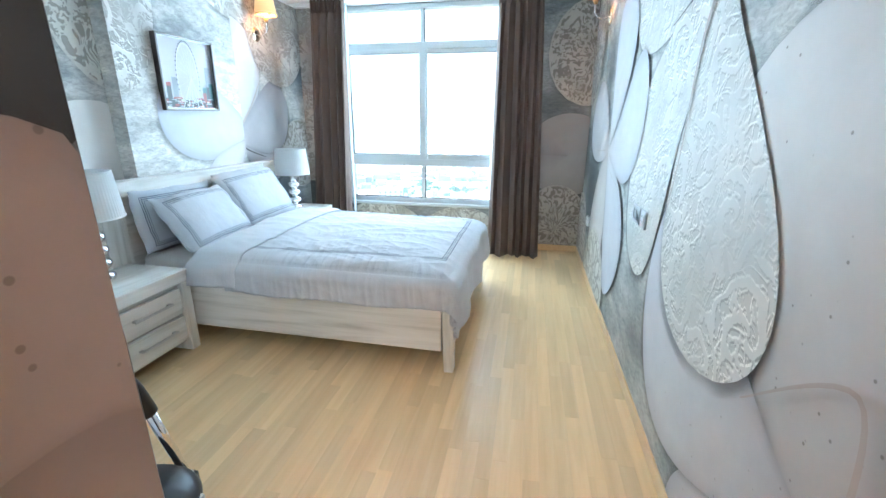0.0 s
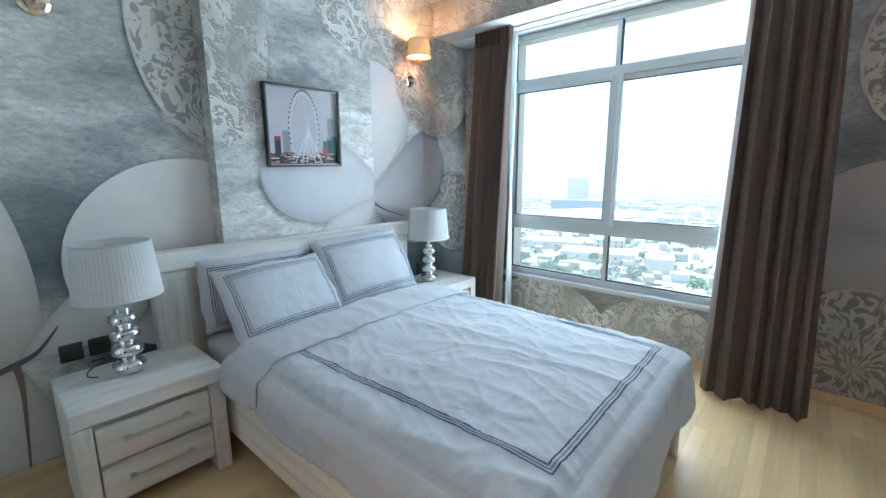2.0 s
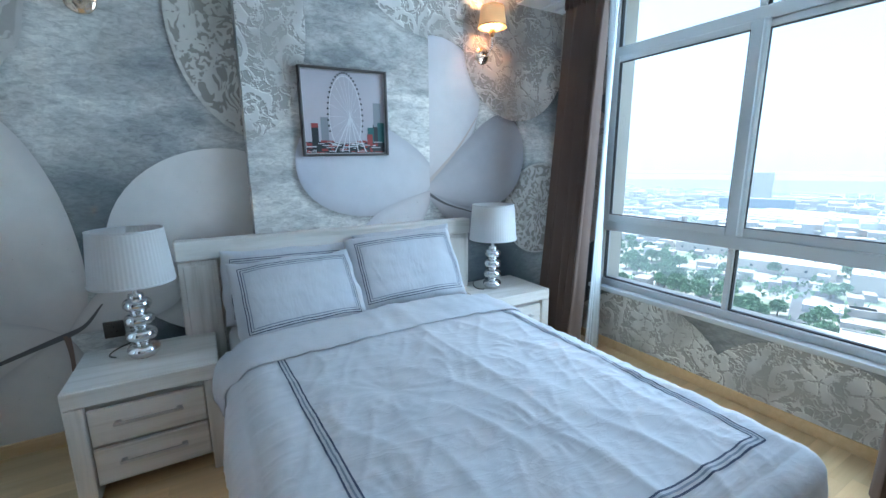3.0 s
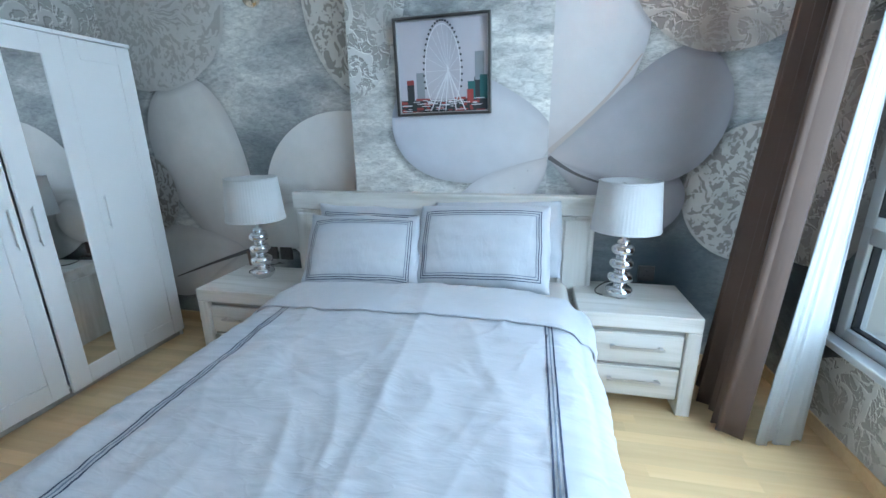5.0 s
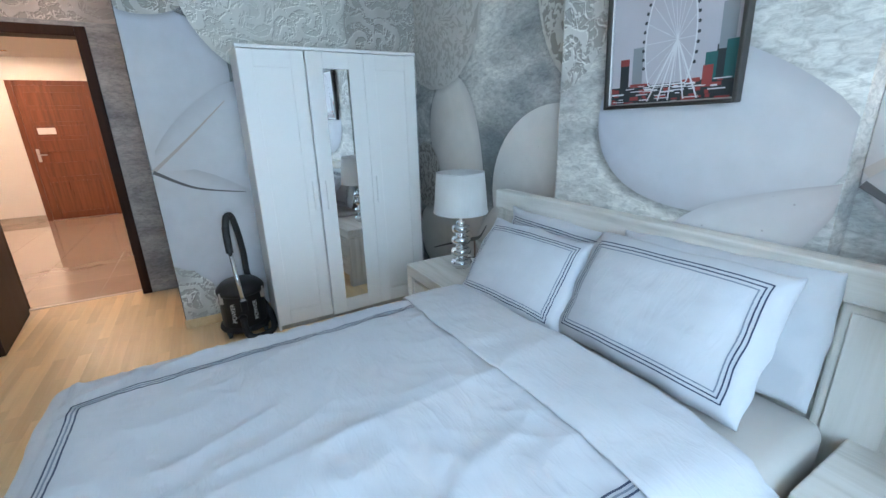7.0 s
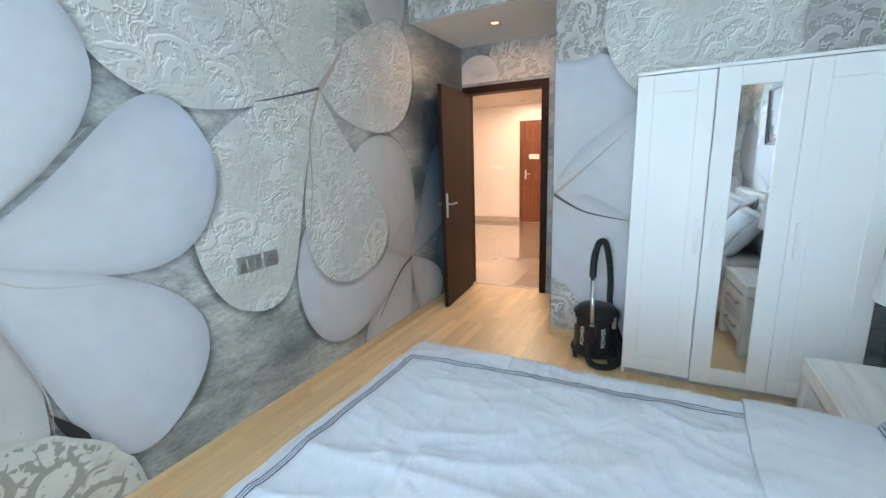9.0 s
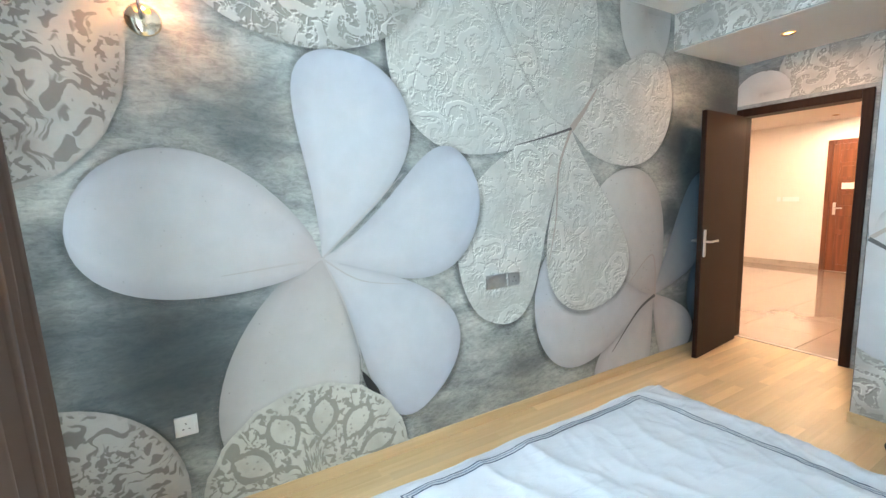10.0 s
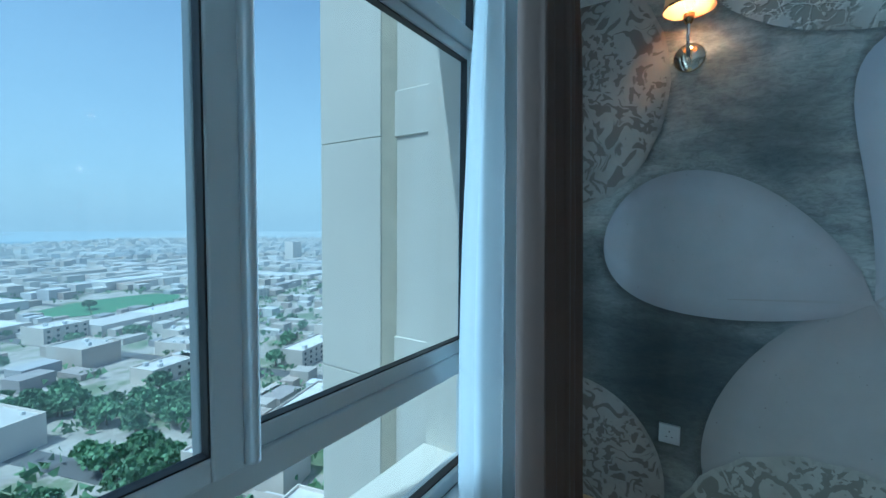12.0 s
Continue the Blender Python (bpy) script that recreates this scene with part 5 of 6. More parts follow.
# ---- table lamps ----
def table_lamp():
    l = thing("table_lamp", 0, 0, 0, "chrome bubble table lamp with a white pleated shade", "table lamp", "table lamps on the nightstands")
    prof = [(0.005, 0.0), (0.046, 0.0)]
    z = 0.0
    for r, hgt in ((0.068, 0.062), (0.064, 0.060), (0.061, 0.058), (0.058, 0.056)):
        for k in range(0, 11):
            a = math.pi * k / 10
            prof.append((0.026 + (r - 0.026) * math.sin(a) ** 0.85, z + hgt * (1 - math.cos(a)) / 2))
        z += hgt
        prof += [(0.031, z + 0.004), (0.033, z + 0.009), (0.031, z + 0.013)]
        z += 0.016
    prof += [(0.030, z), (0.028, z + 0.006), (0.012, z + 0.010), (0.010, z + 0.05), (0.005, z + 0.05)]
    part("base", lathe(prof, 36), M["chrome"], l, "stacked polished chrome balls", True)
    pleat = lambda a, k: 1 + 0.006 * math.sin(60 * a)
    sb = lathe([(0.166, 0.362), (0.145, 0.604), (0.141, 0.604), (0.162, 0.362)], 240, wave=pleat, cap=False)
    part("shade", sb, M["shade"], l, "white pleated fabric shade", True)
    part("shade_rim", lathe([(0.1675, 0.359), (0.1695, 0.367), (0.1645, 0.370)], 48, cap=False), M["shade"], l, smooth=True)
    part("shade_rim", lathe([(0.146, 0.598), (0.1475, 0.606), (0.1415, 0.607)], 48, cap=False), M["shade"], l, smooth=True)
    sp = tube([(-0.146, 0, 0.58), (0.146, 0, 0.58)], 0.002, 6)
    add_tube(sp, [(0, -0.146, 0.58), (0, 0.146, 0.58)], 0.002, 6)
    add_tube(sp, [(0, 0, 0.33), (0, 0, 0.59)], 0.004, 6)
    part("shade_carrier", sp, M["steel"], l)
    part("bulb", lathe([(0.012, 0.34), (0.014, 0.37), (0.030, 0.41), (0.030, 0.43), (0.018, 0.455), (0.003, 0.46)], 16), M["white_plastic"], l, smooth=True)
    return l


lamp = table_lamp()
lamp.matrix_world = pose(-2.055, 1.99, 0.530)
copy_thing(lamp, pose(-2.095, 4.066, 0.530))
for y0, y1 in ((1.975, 1.90), (4.085, 4.24)):
    s = 1 if y1 > y0 else -1
    cb = tagged(part("lamp_cord", tube(sweep([(-2.08, y0 - 0.10, 0.533), (-2.12, y0 - 0.13, 0.534), (-2.20, y0 - 0.11, 0.533), (-2.30, y0 - 0.03, 0.533), (-2.345, y1, 0.52), (-2.39, y1, 0.50)], 6), 0.003, 8), M["rubber"], smooth=True), "thin black lamp cord on the nightstand", "cord")


# ---- sockets and switches ----
def plate(name, x, y, z, w, h, n, look_x, material, label, cat):
    """Wall plate lying on a wall of constant x; look_x is the way it faces."""
    s = thing(name, x, y, z, label, cat)
    part("plate", box((min(-look_x * 0.008, look_x * 0.010), -w / 2, -h / 2), (max(-look_x * 0.008, look_x * 0.010), w / 2, h / 2), 0.003), material, s)
    for k in range(n):
        yy = -w / 2 + w * (k + 0.5) / n
        part("rocker", box((min(look_x * 0.010, look_x * 0.013), yy - w / n * 0.36, -h * 0.32), (max(look_x * 0.010, look_x * 0.013), yy + w / n * 0.36, h * 0.32), 0.001, 1), material, s)
    return s


def socket_holes(s, look_x, material):
    bm = bmesh.new()
    for y, z, w, h in ((0, 0.015, 0.004, 0.009), (-0.012, -0.010, 0.008, 0.004), (0.012, -0.010, 0.008, 0.004)):
        a, b = look_x * 0.0128, look_x * 0.0136
        add_box(bm, (min(a, b), y - w / 2, z - h / 2), (max(a, b), y + w / 2, z + h / 2))
    part("pin_slots", bm, material, s)


plate("light_switch", XE - 0.008, 2.565, 0.935, 0.150, 0.088, 3, -1, M["steel"], "brushed steel triple light switch on the mural", "switch")
k = plate("wall_socket", XE - 0.008, 2.425, 0.935, 0.090, 0.088, 1, -1, M["steel"], "brushed steel single socket beside the switch", "socket")
socket_holes(k, -1, M["gasket"])
k = plate("wall_socket", XE - 0.008, 4.30, 0.505, 0.088, 0.088, 1, -1, M["white_plastic"], "white three-pin wall socket", "socket")
socket_holes(k, -1, M["gasket"])
for y in (1.83, 1.94):
    socket_holes(plate("wall_socket", XW + 0.004, y, 0.575, 0.088, 0.088, 1, 1, M["pewter"], "dark wall socket above the nightstand", "socket"), 1, M["gasket"])
socket_holes(plate("wall_socket", XW + 0.004, 4.27, 0.565, 0.088, 0.088, 1, 1, M["pewter"], "dark wall socket above the nightstand", "socket"), 1, M["gasket"])


# ---- wardrobe ----
wd = thing("wardrobe", -1.585, 0.98, 0, "white three-door wardrobe with a narrow mirror in the middle door", "wardrobe")
WW, WD0, WD1, WH = 0.587, -0.205, 0.20, 1.90
for lo, hi in (((-WW, WD0, 0), (-WW + 0.018, WD1, WH - 0.02)), ((WW - 0.018, WD0, 0), (WW, WD1, WH - 0.02))):
    part("side_panel", box(lo, hi, 0.002, 1), M["white_foil"], wd)
part("top_panel", box((-WW - 0.003, WD0, WH - 0.02), (WW + 0.003, WD1 + 0.024, WH), 0.003), M["white_foil"], wd)
part("bottom_panel", box((-WW + 0.018, WD0, 0.06), (WW - 0.018, WD1, 0.08)), M["white_foil"], wd)
part("back_panel", box((-WW + 0.018, WD0, 0.08), (WW - 0.018, WD0 + 0.006, WH - 0.02)), M["white_foil"], wd)
part("plinth", box((-WW + 0.018, WD1 - 0.03, 0.0), (WW - 0.018, WD1 - 0.015, 0.058)), M["ash_edge"], wd)
for k in range(3):
    x0 = -WW + 0.002 + k * 0.3905
    x1 = x0 + 0.3885
    z0, z1 = 0.045, WH - 0.024
    y0, y1 = WD1 + 0.002, WD1 + 0.020
    dr = part("door", bmesh.new(), M["white_foil"], wd, "mirrored door standing slightly ajar" if k == 1 else "")
    if k == 1:
        dr.matrix_basis = pose(x0, y0, 0, 0, 0, 3.6) @ pose(-x0, -y0, 0)
    fr = bmesh.new()
    rail_w = 0.105 if k == 1 else 0.085
    for lo, hi in (((x0, y0, z0), (x0 + rail_w, y1, z1)), ((x1 - rail_w, y0, z0), (x1, y1, z1)), ((x0 + rail_w, y0, z0), (x1 - rail_w, y1, z0 + 0.105)), ((x0 + rail_w, y0, z1 - 0.10), (x1 - rail_w, y1, z1))):
        add_box(fr, lo, hi, 0.0025, 1)
    part("door_frame", fr, M["white_foil"], dr)
    part("mirror" if k == 1 else "door_panel", box((x0 + rail_w, y0, z0 + 0.105), (x1 - rail_w, y1 - 0.006, z1 - 0.10)), M["mirror"] if k == 1 else M["white_foil"], dr, "narrow upright mirror" if k == 1 else "")
    hx = x0 + 0.035 if k == 2 else (x1 - 0.045 if k == 1 else x1 - 0.035)
    hb = box((hx - 0.009, y1 + 0.016, 0.86), (hx + 0.009, y1 + 0.026, 1.06), 0.003)
    for z in (0.875, 1.035):
        add_box(hb, (hx - 0.006, y1 - 0.001, z), (hx + 0.006, y1 + 0.018, z + 0.012), 0.002, 1)
    part("handle", hb, M["white_foil"], dr, "slim white bar handle")

# ---- vacuum cleaner ----
vac = thing("vacuum_cleaner", -0.80, 0.98, 0, "black drum vacuum cleaner with hose and chrome tube", "vacuum cleaner", rz=0)
part("drum", lathe([(0.02, 0.06), (0.145, 0.06), (0.150, 0.075), (0.150, 0.29), (0.146, 0.30), (0.02, 0.30)], 40), M["black"], vac, smooth=False)
part("motor_head", lathe([(0.02, 0.298), (0.158, 0.300), (0.160, 0.325), (0.150, 0.345), (0.120, 0.375), (0.060, 0.392), (0.02, 0.394)], 40), M["black"], vac, smooth=True)
part("base_ring", lathe([(0.02, 0.035), (0.165, 0.035), (0.172, 0.05), (0.165, 0.07), (0.02, 0.07)], 40), M["rubber"], vac, smooth=True)
for a in range(4):
    q = math.pi / 4 + a * math.pi / 2
    wx, wy = 0.165 * math.cos(q), 0.165 * math.sin(q)
    cw = bmesh.new()
    add_tube(cw, [(wx - 0.014, wy, 0.022), (wx + 0.014, wy, 0.022)], 0.022, 18)
    add_box(cw, (wx - 0.02, wy - 0.012, 0.03), (wx + 0.02, wy + 0.012, 0.055), 0.003, 1)
    part("castor", cw, M["rubber"], vac, smooth=False)
for a in (0.5, 2.6):
    part("latch", box((0.148 * math.cos(a) - 0.016, 0.148 * math.sin(a) - 0.016, 0.25), (0.148 * math.cos(a) + 0.016, 0.148 * math.sin(a) + 0.016, 0.33), 0.004), M["steel"], vac)
part("tube", tube([(0.0, 0.176, 0.27), (0.012, 0.125, 0.44), (0.025, 0.072, 0.615)], 0.0145, 16), M["chrome"], vac, "chrome suction tube", True)
part("tube_clip", box((-0.022, 0.150, 0.205), (0.022, 0.196, 0.285), 0.006), M["black"], vac)
part("tube_collar", tube([(0.0, 0.176, 0.268), (0.002, 0.170, 0.285)], 0.019, 16), M["steel"], vac, "steel tube collar")
part("grip", tube(sweep([(0.025, 0.074, 0.605), (0.026, 0.045, 0.70), (0.022, 0.012, 0.775)], 8), 0.024, 16), M["black"], vac, "smooth black hose grip", True)
hose = sweep([(0.022, 0.014, 0.77), (0.005, -0.04, 0.833), (-0.030, -0.095, 0.82), (-0.055, -0.140, 0.68), (-0.068, -0.165, 0.52), (-0.070, -0.168, 0.36), (-0.105, -0.148, 0.22), (-0.160, -0.072, 0.105), (-0.174, 0.06, 0.085), (-0.165, 0.17, 0.026), (-0.07, 0.245, 0.024), (0.005, 0.235, 0.05), (0.02, 0.172, 0.15)], 14)
part("hose", tube(hose, 0.022, 14, 0.06), M["rubber"], vac, "ribbed black hose looped above the drum")
part("inlet", tube([(0.02, 0.14, 0.15), (0.02, 0.175, 0.15)], 0.028, 16), M["black"], vac)
for ang, dz in ((62, 0.0), (118, 0.0)):
    q = radians(ang)
    text_mesh("lettering", "POWER", 0.042, M["white_plastic"], vac, pose(0.1515 * math.cos(q), 0.1515 * math.sin(q), 0.185 + dz, 0, 0, ang + 90) @ pose(0, 0, 0, 90, 0, 0) @ pose(0, 0, 0, 0, 0, 90), 0.0008, "white lettering on the drum")

# ---- framed picture ----
pic = thing("framed_picture", XP + 0.012, 3.095, 1.72, "framed print of a white Ferris wheel above a city", "picture")
pic.matrix_world = pose(XP + 0.014, 3.095, 1.715) @ pose(0, 0, 0, 1.0, 2.0, 0)
PW, PH = 0.262, 0.248
M["pic_sky"] = surface("print_sky", (0.50, 0.48, 0.52), 0.4, vary=0.06, scale=(3, 3, 3), grain=0.02)
M["pic_white"] = plain("print_white", (0.72, 0.72, 0.74), 0.4)
M["pic_dark"] = plain("print_charcoal", (0.03, 0.035, 0.04), 0.4)
M["pic_grey"] = plain("print_grey", (0.26, 0.28, 0.30), 0.4)
M["pic_red"] = plain("print_red", (0.30, 0.055, 0.05), 0.4)
M["pic_teal"] = plain("print_teal", (0.03, 0.12, 0.12), 0.4)
for lo, hi in (((-0.012, -PW, -PH), (0.030, -PW + 0.014, PH)), ((-0.012, PW - 0.014, -PH), (0.030, PW, PH)), ((-0.012, -PW + 0.014, -PH), (0.030, PW - 0.014, -PH + 0.014)), ((-0.012, -PW + 0.014, PH - 0.014), (0.030, PW - 0.014, PH))):
    part("frame_bar", box(lo, hi, 0.003), M["pewter"], pic)
for lo, hi in (((0.003, -PW + 0.014, -PH + 0.014), (0.016, -PW + 0.019, PH - 0.014)), ((0.003, PW - 0.019, -PH + 0.014), (0.016, PW - 0.014, PH - 0.014)), ((0.003, -PW + 0.019, -PH + 0.014), (0.016, PW - 0.019, -PH + 0.019)), ((0.003, -PW + 0.019, PH - 0.019), (0.016, PW - 0.019, PH - 0.014))):
    part("frame_lip", box(lo, hi, 0.001, 1), M["steel"], pic, "thin bright silver lip")
part("print", box((-0.008, -PW + 0.013, -PH + 0.013), (0.002, PW - 0.013, PH - 0.013)), M["pic_sky"], pic, "grey sky of the printed photograph")
L0 = 0.0025


def flat(shapes, material, name, lift):
    bm = bmesh.new()
    for y0, z0, y1, z1 in shapes:
        bm.faces.new([bm.verts.new((L0 + lift, y, z)) for y, z in ((y0, z0), (y1, z0), (y1, z1), (y0, z1))])
    return part(name, bm, M[material], pic)


rp = random.Random(5)
flat([(-0.245, -0.235, 0.245, -0.165)], "pic_dark", "printed_street", 0.0)
flat([(-0.205, -0.17, -0.165, -0.065)], "pic_dark", "printed_building", 0.0004)
flat([(0.17, -0.17, 0.215, -0.06)], "pic_dark", "printed_building", 0.0004)
flat([(-0.15, -0.17, -0.105, -0.025)], "pic_grey", "printed_building", 0.0004)
flat([(0.175, -0.075, 0.225, 0.065)], "pic_grey", "printed_building", 0.0008)
flat([(0.135, -0.17, 0.175, -0.08)], "pic_teal", "printed_building", 0.0012)
flat([(0.20, -0.17, 0.243, -0.05)], "pic_teal", "printed_building", 0.0012)
flat([(-0.205, -0.085, -0.165, -0.060)], "pic_red", "printed_roof", 0.0016)
flat([(0.13, -0.19, 0.165, -0.12)], "pic_red", "printed_roof", 0.0016)
flat([(y, z, y + rp.uniform(0.012, 0.05), z + rp.uniform(0.004, 0.014)) for y, z in [(rp.uniform(-0.245, 0.19), rp.uniform(-0.233, -0.165)) for _ in range(34)]], "pic_red", "printed_glimmer", 0.0020)["kind"] = "stuff"
flat([(y, z, y + rp.uniform(0.01, 0.06), z + rp.uniform(0.002, 0.006)) for y, z in [(rp.uniform(-0.245, 0.18), rp.uniform(-0.233, -0.165)) for _ in range(40)]], "pic_white", "printed_glimmer", 0.0024)["kind"] = "stuff"
WCY, WCZ, WA, WB = 0.0, -0.02, 0.105, 0.245
wheel = bmesh.new()
ell = [(L0, WCY + WA * 0.92 * math.cos(a), WCZ + WB * 0.93 * math.sin(a)) for a in (2 * math.pi * k / 64 for k in range(65))]
ell = [(x, y, max(z, -0.17)) for x, y, z in ell]
strip(wheel, ell, 0.005, (1, 0, 0), 0.0028)
for k in range(20):
    a = 2 * math.pi * k / 20
    z = max(WCZ + WB * 0.93 * math.sin(a), -0.17)
    strip(wheel, [(L0, WCY + 0.03, WCZ), (L0, WCY + WA * 0.92 * math.cos(a), z)], 0.0016, (1, 0, 0), 0.0030)
for y in (-0.075, -0.03, 0.01, 0.07, 0.12):
    strip(wheel, [(L0, WCY + 0.03, WCZ), (L0, y, -0.225)], 0.006, (1, 0, 0), 0.0032)
part("printed_wheel", wheel, M["pic_white"], pic, "white printed Ferris wheel")["kind"] = "stuff"
cabs = bmesh.new()
for k in range(30):
    a = radians(-20 + 220 * k / 29)
    y, z = WCY + WA * math.cos(a), WCZ + WB * math.sin(a)
    if z > -0.16:
        bmesh.ops.create_circle(cabs, cap_ends=True, radius=0.0062, segments=8, matrix=Matrix.Translation((L0 + 0.0036, y, z)) @ Matrix.Rotation(math.pi / 2, 4, "Y"))
part("printed_cabins", cabs, M["pic_dark"], pic)["kind"] = "stuff"

# ---- own tower outside the window ----
tower = tagged(new("tower_facade"), "cream-clad projecting piers of the residential tower outside", "facade", kind="structure")
for side, x_in in ((1, 0.125), (-1, -2.80)):
    xo = x_in + side * 0.6
    a, b = sorted((x_in, xo))
    part("recessed_panel", box((a, 5.2, -12), (b, 5.45, 9)), M["facade"], tower)
    c, d = sorted((x_in - side * 0.055, xo))
    for k in range(18):
        z0 = -11.80 + 1.14 * k
        part("cladding_panel", box((c, 5.45, z0 + 0.0015), (d, 5.86, z0 + 1.1385), 0.003, 1), M["facade"], tower)
        g, h = sorted((x_in - side * 0.008, x_in))
        part("ledge", box((g, 5.2, z0), (h, 5.43, z0 + 0.21), 0.004, 1), M["facade"], tower)
    part("cladding_joint", box((min(c, d) + 0.01, 5.46, -12), (max(c, d) - 0.01, 5.85, 9)), M["facade_joint"], tower)
    sb = box((min(x_in, x_in - side * 0.05), 5.40, -12), (max(x_in, x_in - side * 0.05), 5.449, 9))
    for v in sb.verts:
        if v.co.y < 5.42 and abs(v.co.x - x_in) > 0.03:
            v.co.x = x_in - side * 0.002
    part("sealant_strip", sb, M["sealant"], tower)
part("outer_wall", boxes(((-9, 5.0, -75), (WX0 - 0.16, 5.199, WZ1 + 6)), ((WX1 + 0.16, 5.0, -75), (9, 5.199, WZ1 + 6)), ((WX0 - 0.16, 5.201, -75), (WX1 + 0.16, 5.24, -0.3))), M["facade"], tower)

# ---- the city below ----
GZ = -75.0
rc = random.Random(11)
def town_ground(name):
    """Sandy plots, pale paving and dull green gardens, with dust streaks."""
    m, n, l, b = nodes_of(name, 0.95)
    plots = noise_tex(n, l, coords(n, l, (0.035, 0.05, 0.05)), 1.0, 6, 0.62, 0.4)
    r = ramp(n, [(0.30, (0.13, 0.19, 0.10)), (0.42, (0.22, 0.26, 0.16)), (0.48, (0.40, 0.37, 0.32)), (0.60, (0.47, 0.44, 0.39)), (0.72, (0.58, 0.56, 0.52))])
    l.new(plots, r.inputs[0])
    k = ramp(n, [(0.3, (0.75, 0.75, 0.75)), (0.65, (1, 1, 1))])
    l.new(noise_tex(n, l, coords(n, l, (0.3, 0.3, 0.3)), 1.0, 4), k.inputs[0])
    l.new(mixer(n, l, 1.0, r.outputs[0], k.outputs[0], "MULTIPLY"), b.inputs["Base Color"])
    return m


M["ground"] = town_ground("sandy_ground")
M["sea"] = surface("hazy_sea", (0.10, 0.20, 0.27), 0.35, vary=0.12, scale=(0.004, 0.03, 0.01), grain=0.0)
M["asphalt"] = surface("grey_asphalt", (0.12, 0.12, 0.12), 0.9, vary=0.1, scale=(0.1, 0.1, 0.1), grain=0.0)
M["grass"] = surface("sports_turf", (0.08, 0.20, 0.09), 0.95, vary=0.15, scale=(0.05, 0.05, 0.05), grain=0.0)
M["town_wall"] = surface("town_wall", (0.60, 0.54, 0.47), 0.85, vary=0.08, scale=(0.1, 0.1, 0.1), grain=0.0, random_tone=0.15)
M["town_roof"] = surface("town_roof", (0.60, 0.58, 0.54), 0.85, vary=0.15, scale=(0.15, 0.15, 0.15), grain=0.0, random_tone=0.2)
M["shed_roof"] = surface("white_shed_roof", (0.68, 0.68, 0.67), 0.6, vary=0.06, scale=(0.1, 0.1, 0.1), grain=0.0, random_tone=0.1)
M["town_glass"] = plain("dark_window", (0.04, 0.05, 0.06), 0.25)
M["blue_clad"] = surface("blue_cladding", (0.10, 0.17, 0.27), 0.5, vary=0.1, scale=(0.1, 0.1, 0.1), grain=0.0)
M["leaf"] = surface("tree_leaf", (0.15, 0.26, 0.13), 0.8, vary=0.35, scale=(0.8, 0.8, 0.8), grain=0.0, random_tone=0.25)
M["bark"] = surface("tree_bark", (0.14, 0.10, 0.07), 0.9, vary=0.2)


def town_many(name):
    m, n, l, b = nodes_of(name, 0.85)
    g = n.new("ShaderNodeNewGeometry")
    r = ramp(n, [(0.0, (0.42, 0.37, 0.31)), (0.3, (0.55, 0.51, 0.46)), (0.55, (0.66, 0.65, 0.62)), (0.75, (0.48, 0.41, 0.35)), (0.9, (0.30, 0.30, 0.31)), (1.0, (0.70, 0.70, 0.69))])
    l.new(g.outputs["Random Per Island"], r.inputs[0])
    st = noise_tex(n, l, coords(n, l, (0.3, 0.3, 1.2)), 1.0, 3)
    k = ramp(n, [(0.35, (0.7, 0.7, 0.7)), (0.65, (1, 1, 1))])
    l.new(st, k.inputs[0])
    l.new(mixer(n, l, 0.6, r.outputs[0], k.outputs[0], "MULTIPLY"), b.inputs["Base Color"])
    return m


M["town_many"] = town_many("distant_roofs")
COAST = ((-6000, 1000), (-900, 1240), (-400, 1330), (670, 2350), (1600, 3600), (4500, 4500))
gb = bmesh.new()
shore = [gb.verts.new((x, y, GZ)) for x, y in ((-6000, 3), (6000, 3), (6000, 4500), *reversed(COAST))]
gf = bmesh.ops.extrude_face_region(gb, geom=[gb.faces.new(shore)])
bmesh.ops.translate(gb, vec=(0, 0, -2), verts=[g for g in gf["geom"] if isinstance(g, bmesh.types.BMVert)])
bmesh.ops.recalc_face_normals(gb, faces=gb.faces)
tagged(part("ground", gb, M["ground"]), "sandy city ground seen from high above", "ground", kind="structure")
tagged(part("ground", box((-6000, -3000, GZ - 2), (6000, 2.5, GZ - 0.3)), M["ground"]), "sandy city ground around the tower", "ground", kind="structure")
tagged(part("water", box((-6000, 900, GZ - 3), (6000, 4900, GZ - 0.5)), M["sea"]), "pale blue hazy sea to the horizon", "water", kind="structure")
isl = bmesh.new()
for k in range(26):
    x, y = rc.uniform(-3200, 300), rc.uniform(2700, 3600)
    w = rc.uniform(80, 420)
    add_box(isl, (x - w, y - 25, GZ - 1), (x + w, y + 25, GZ + rc.uniform(3, 9)))
tagged(part("far_shore", isl, M["ground"]), "low hazy islands and far shore", "shore", kind="stuff")
road = bmesh.new()
YAW = 18.0
rot = Matrix.Rotation(radians(YAW), 4, "Z")
for k in range(-14, 15):
    for lo, hi in (((k * 90 - 4, 20, 0), (k * 90 + 4, 1150, 0.15)), ((-1400, 60 + (k + 14) * 48 - 3, 0), (1400, 60 + (k + 14) * 48 + 3, 0.12))):
        q = bmesh.new()
        add_box(q, lo, hi)
        me = bpy.data.meshes.new("tmp")
        q.to_mesh(me)
        q.free()
        road.from_mesh(me)
        bpy.data.meshes.remove(me)
bmesh.ops.transform(road, matrix=Matrix.Translation((0, 0, GZ)) @ rot, verts=road.verts)
bmesh.ops.delete(road, geom=[v for v in road.verts if v.co.y > 1e5 or v.co.y < 5], context="VERTS")
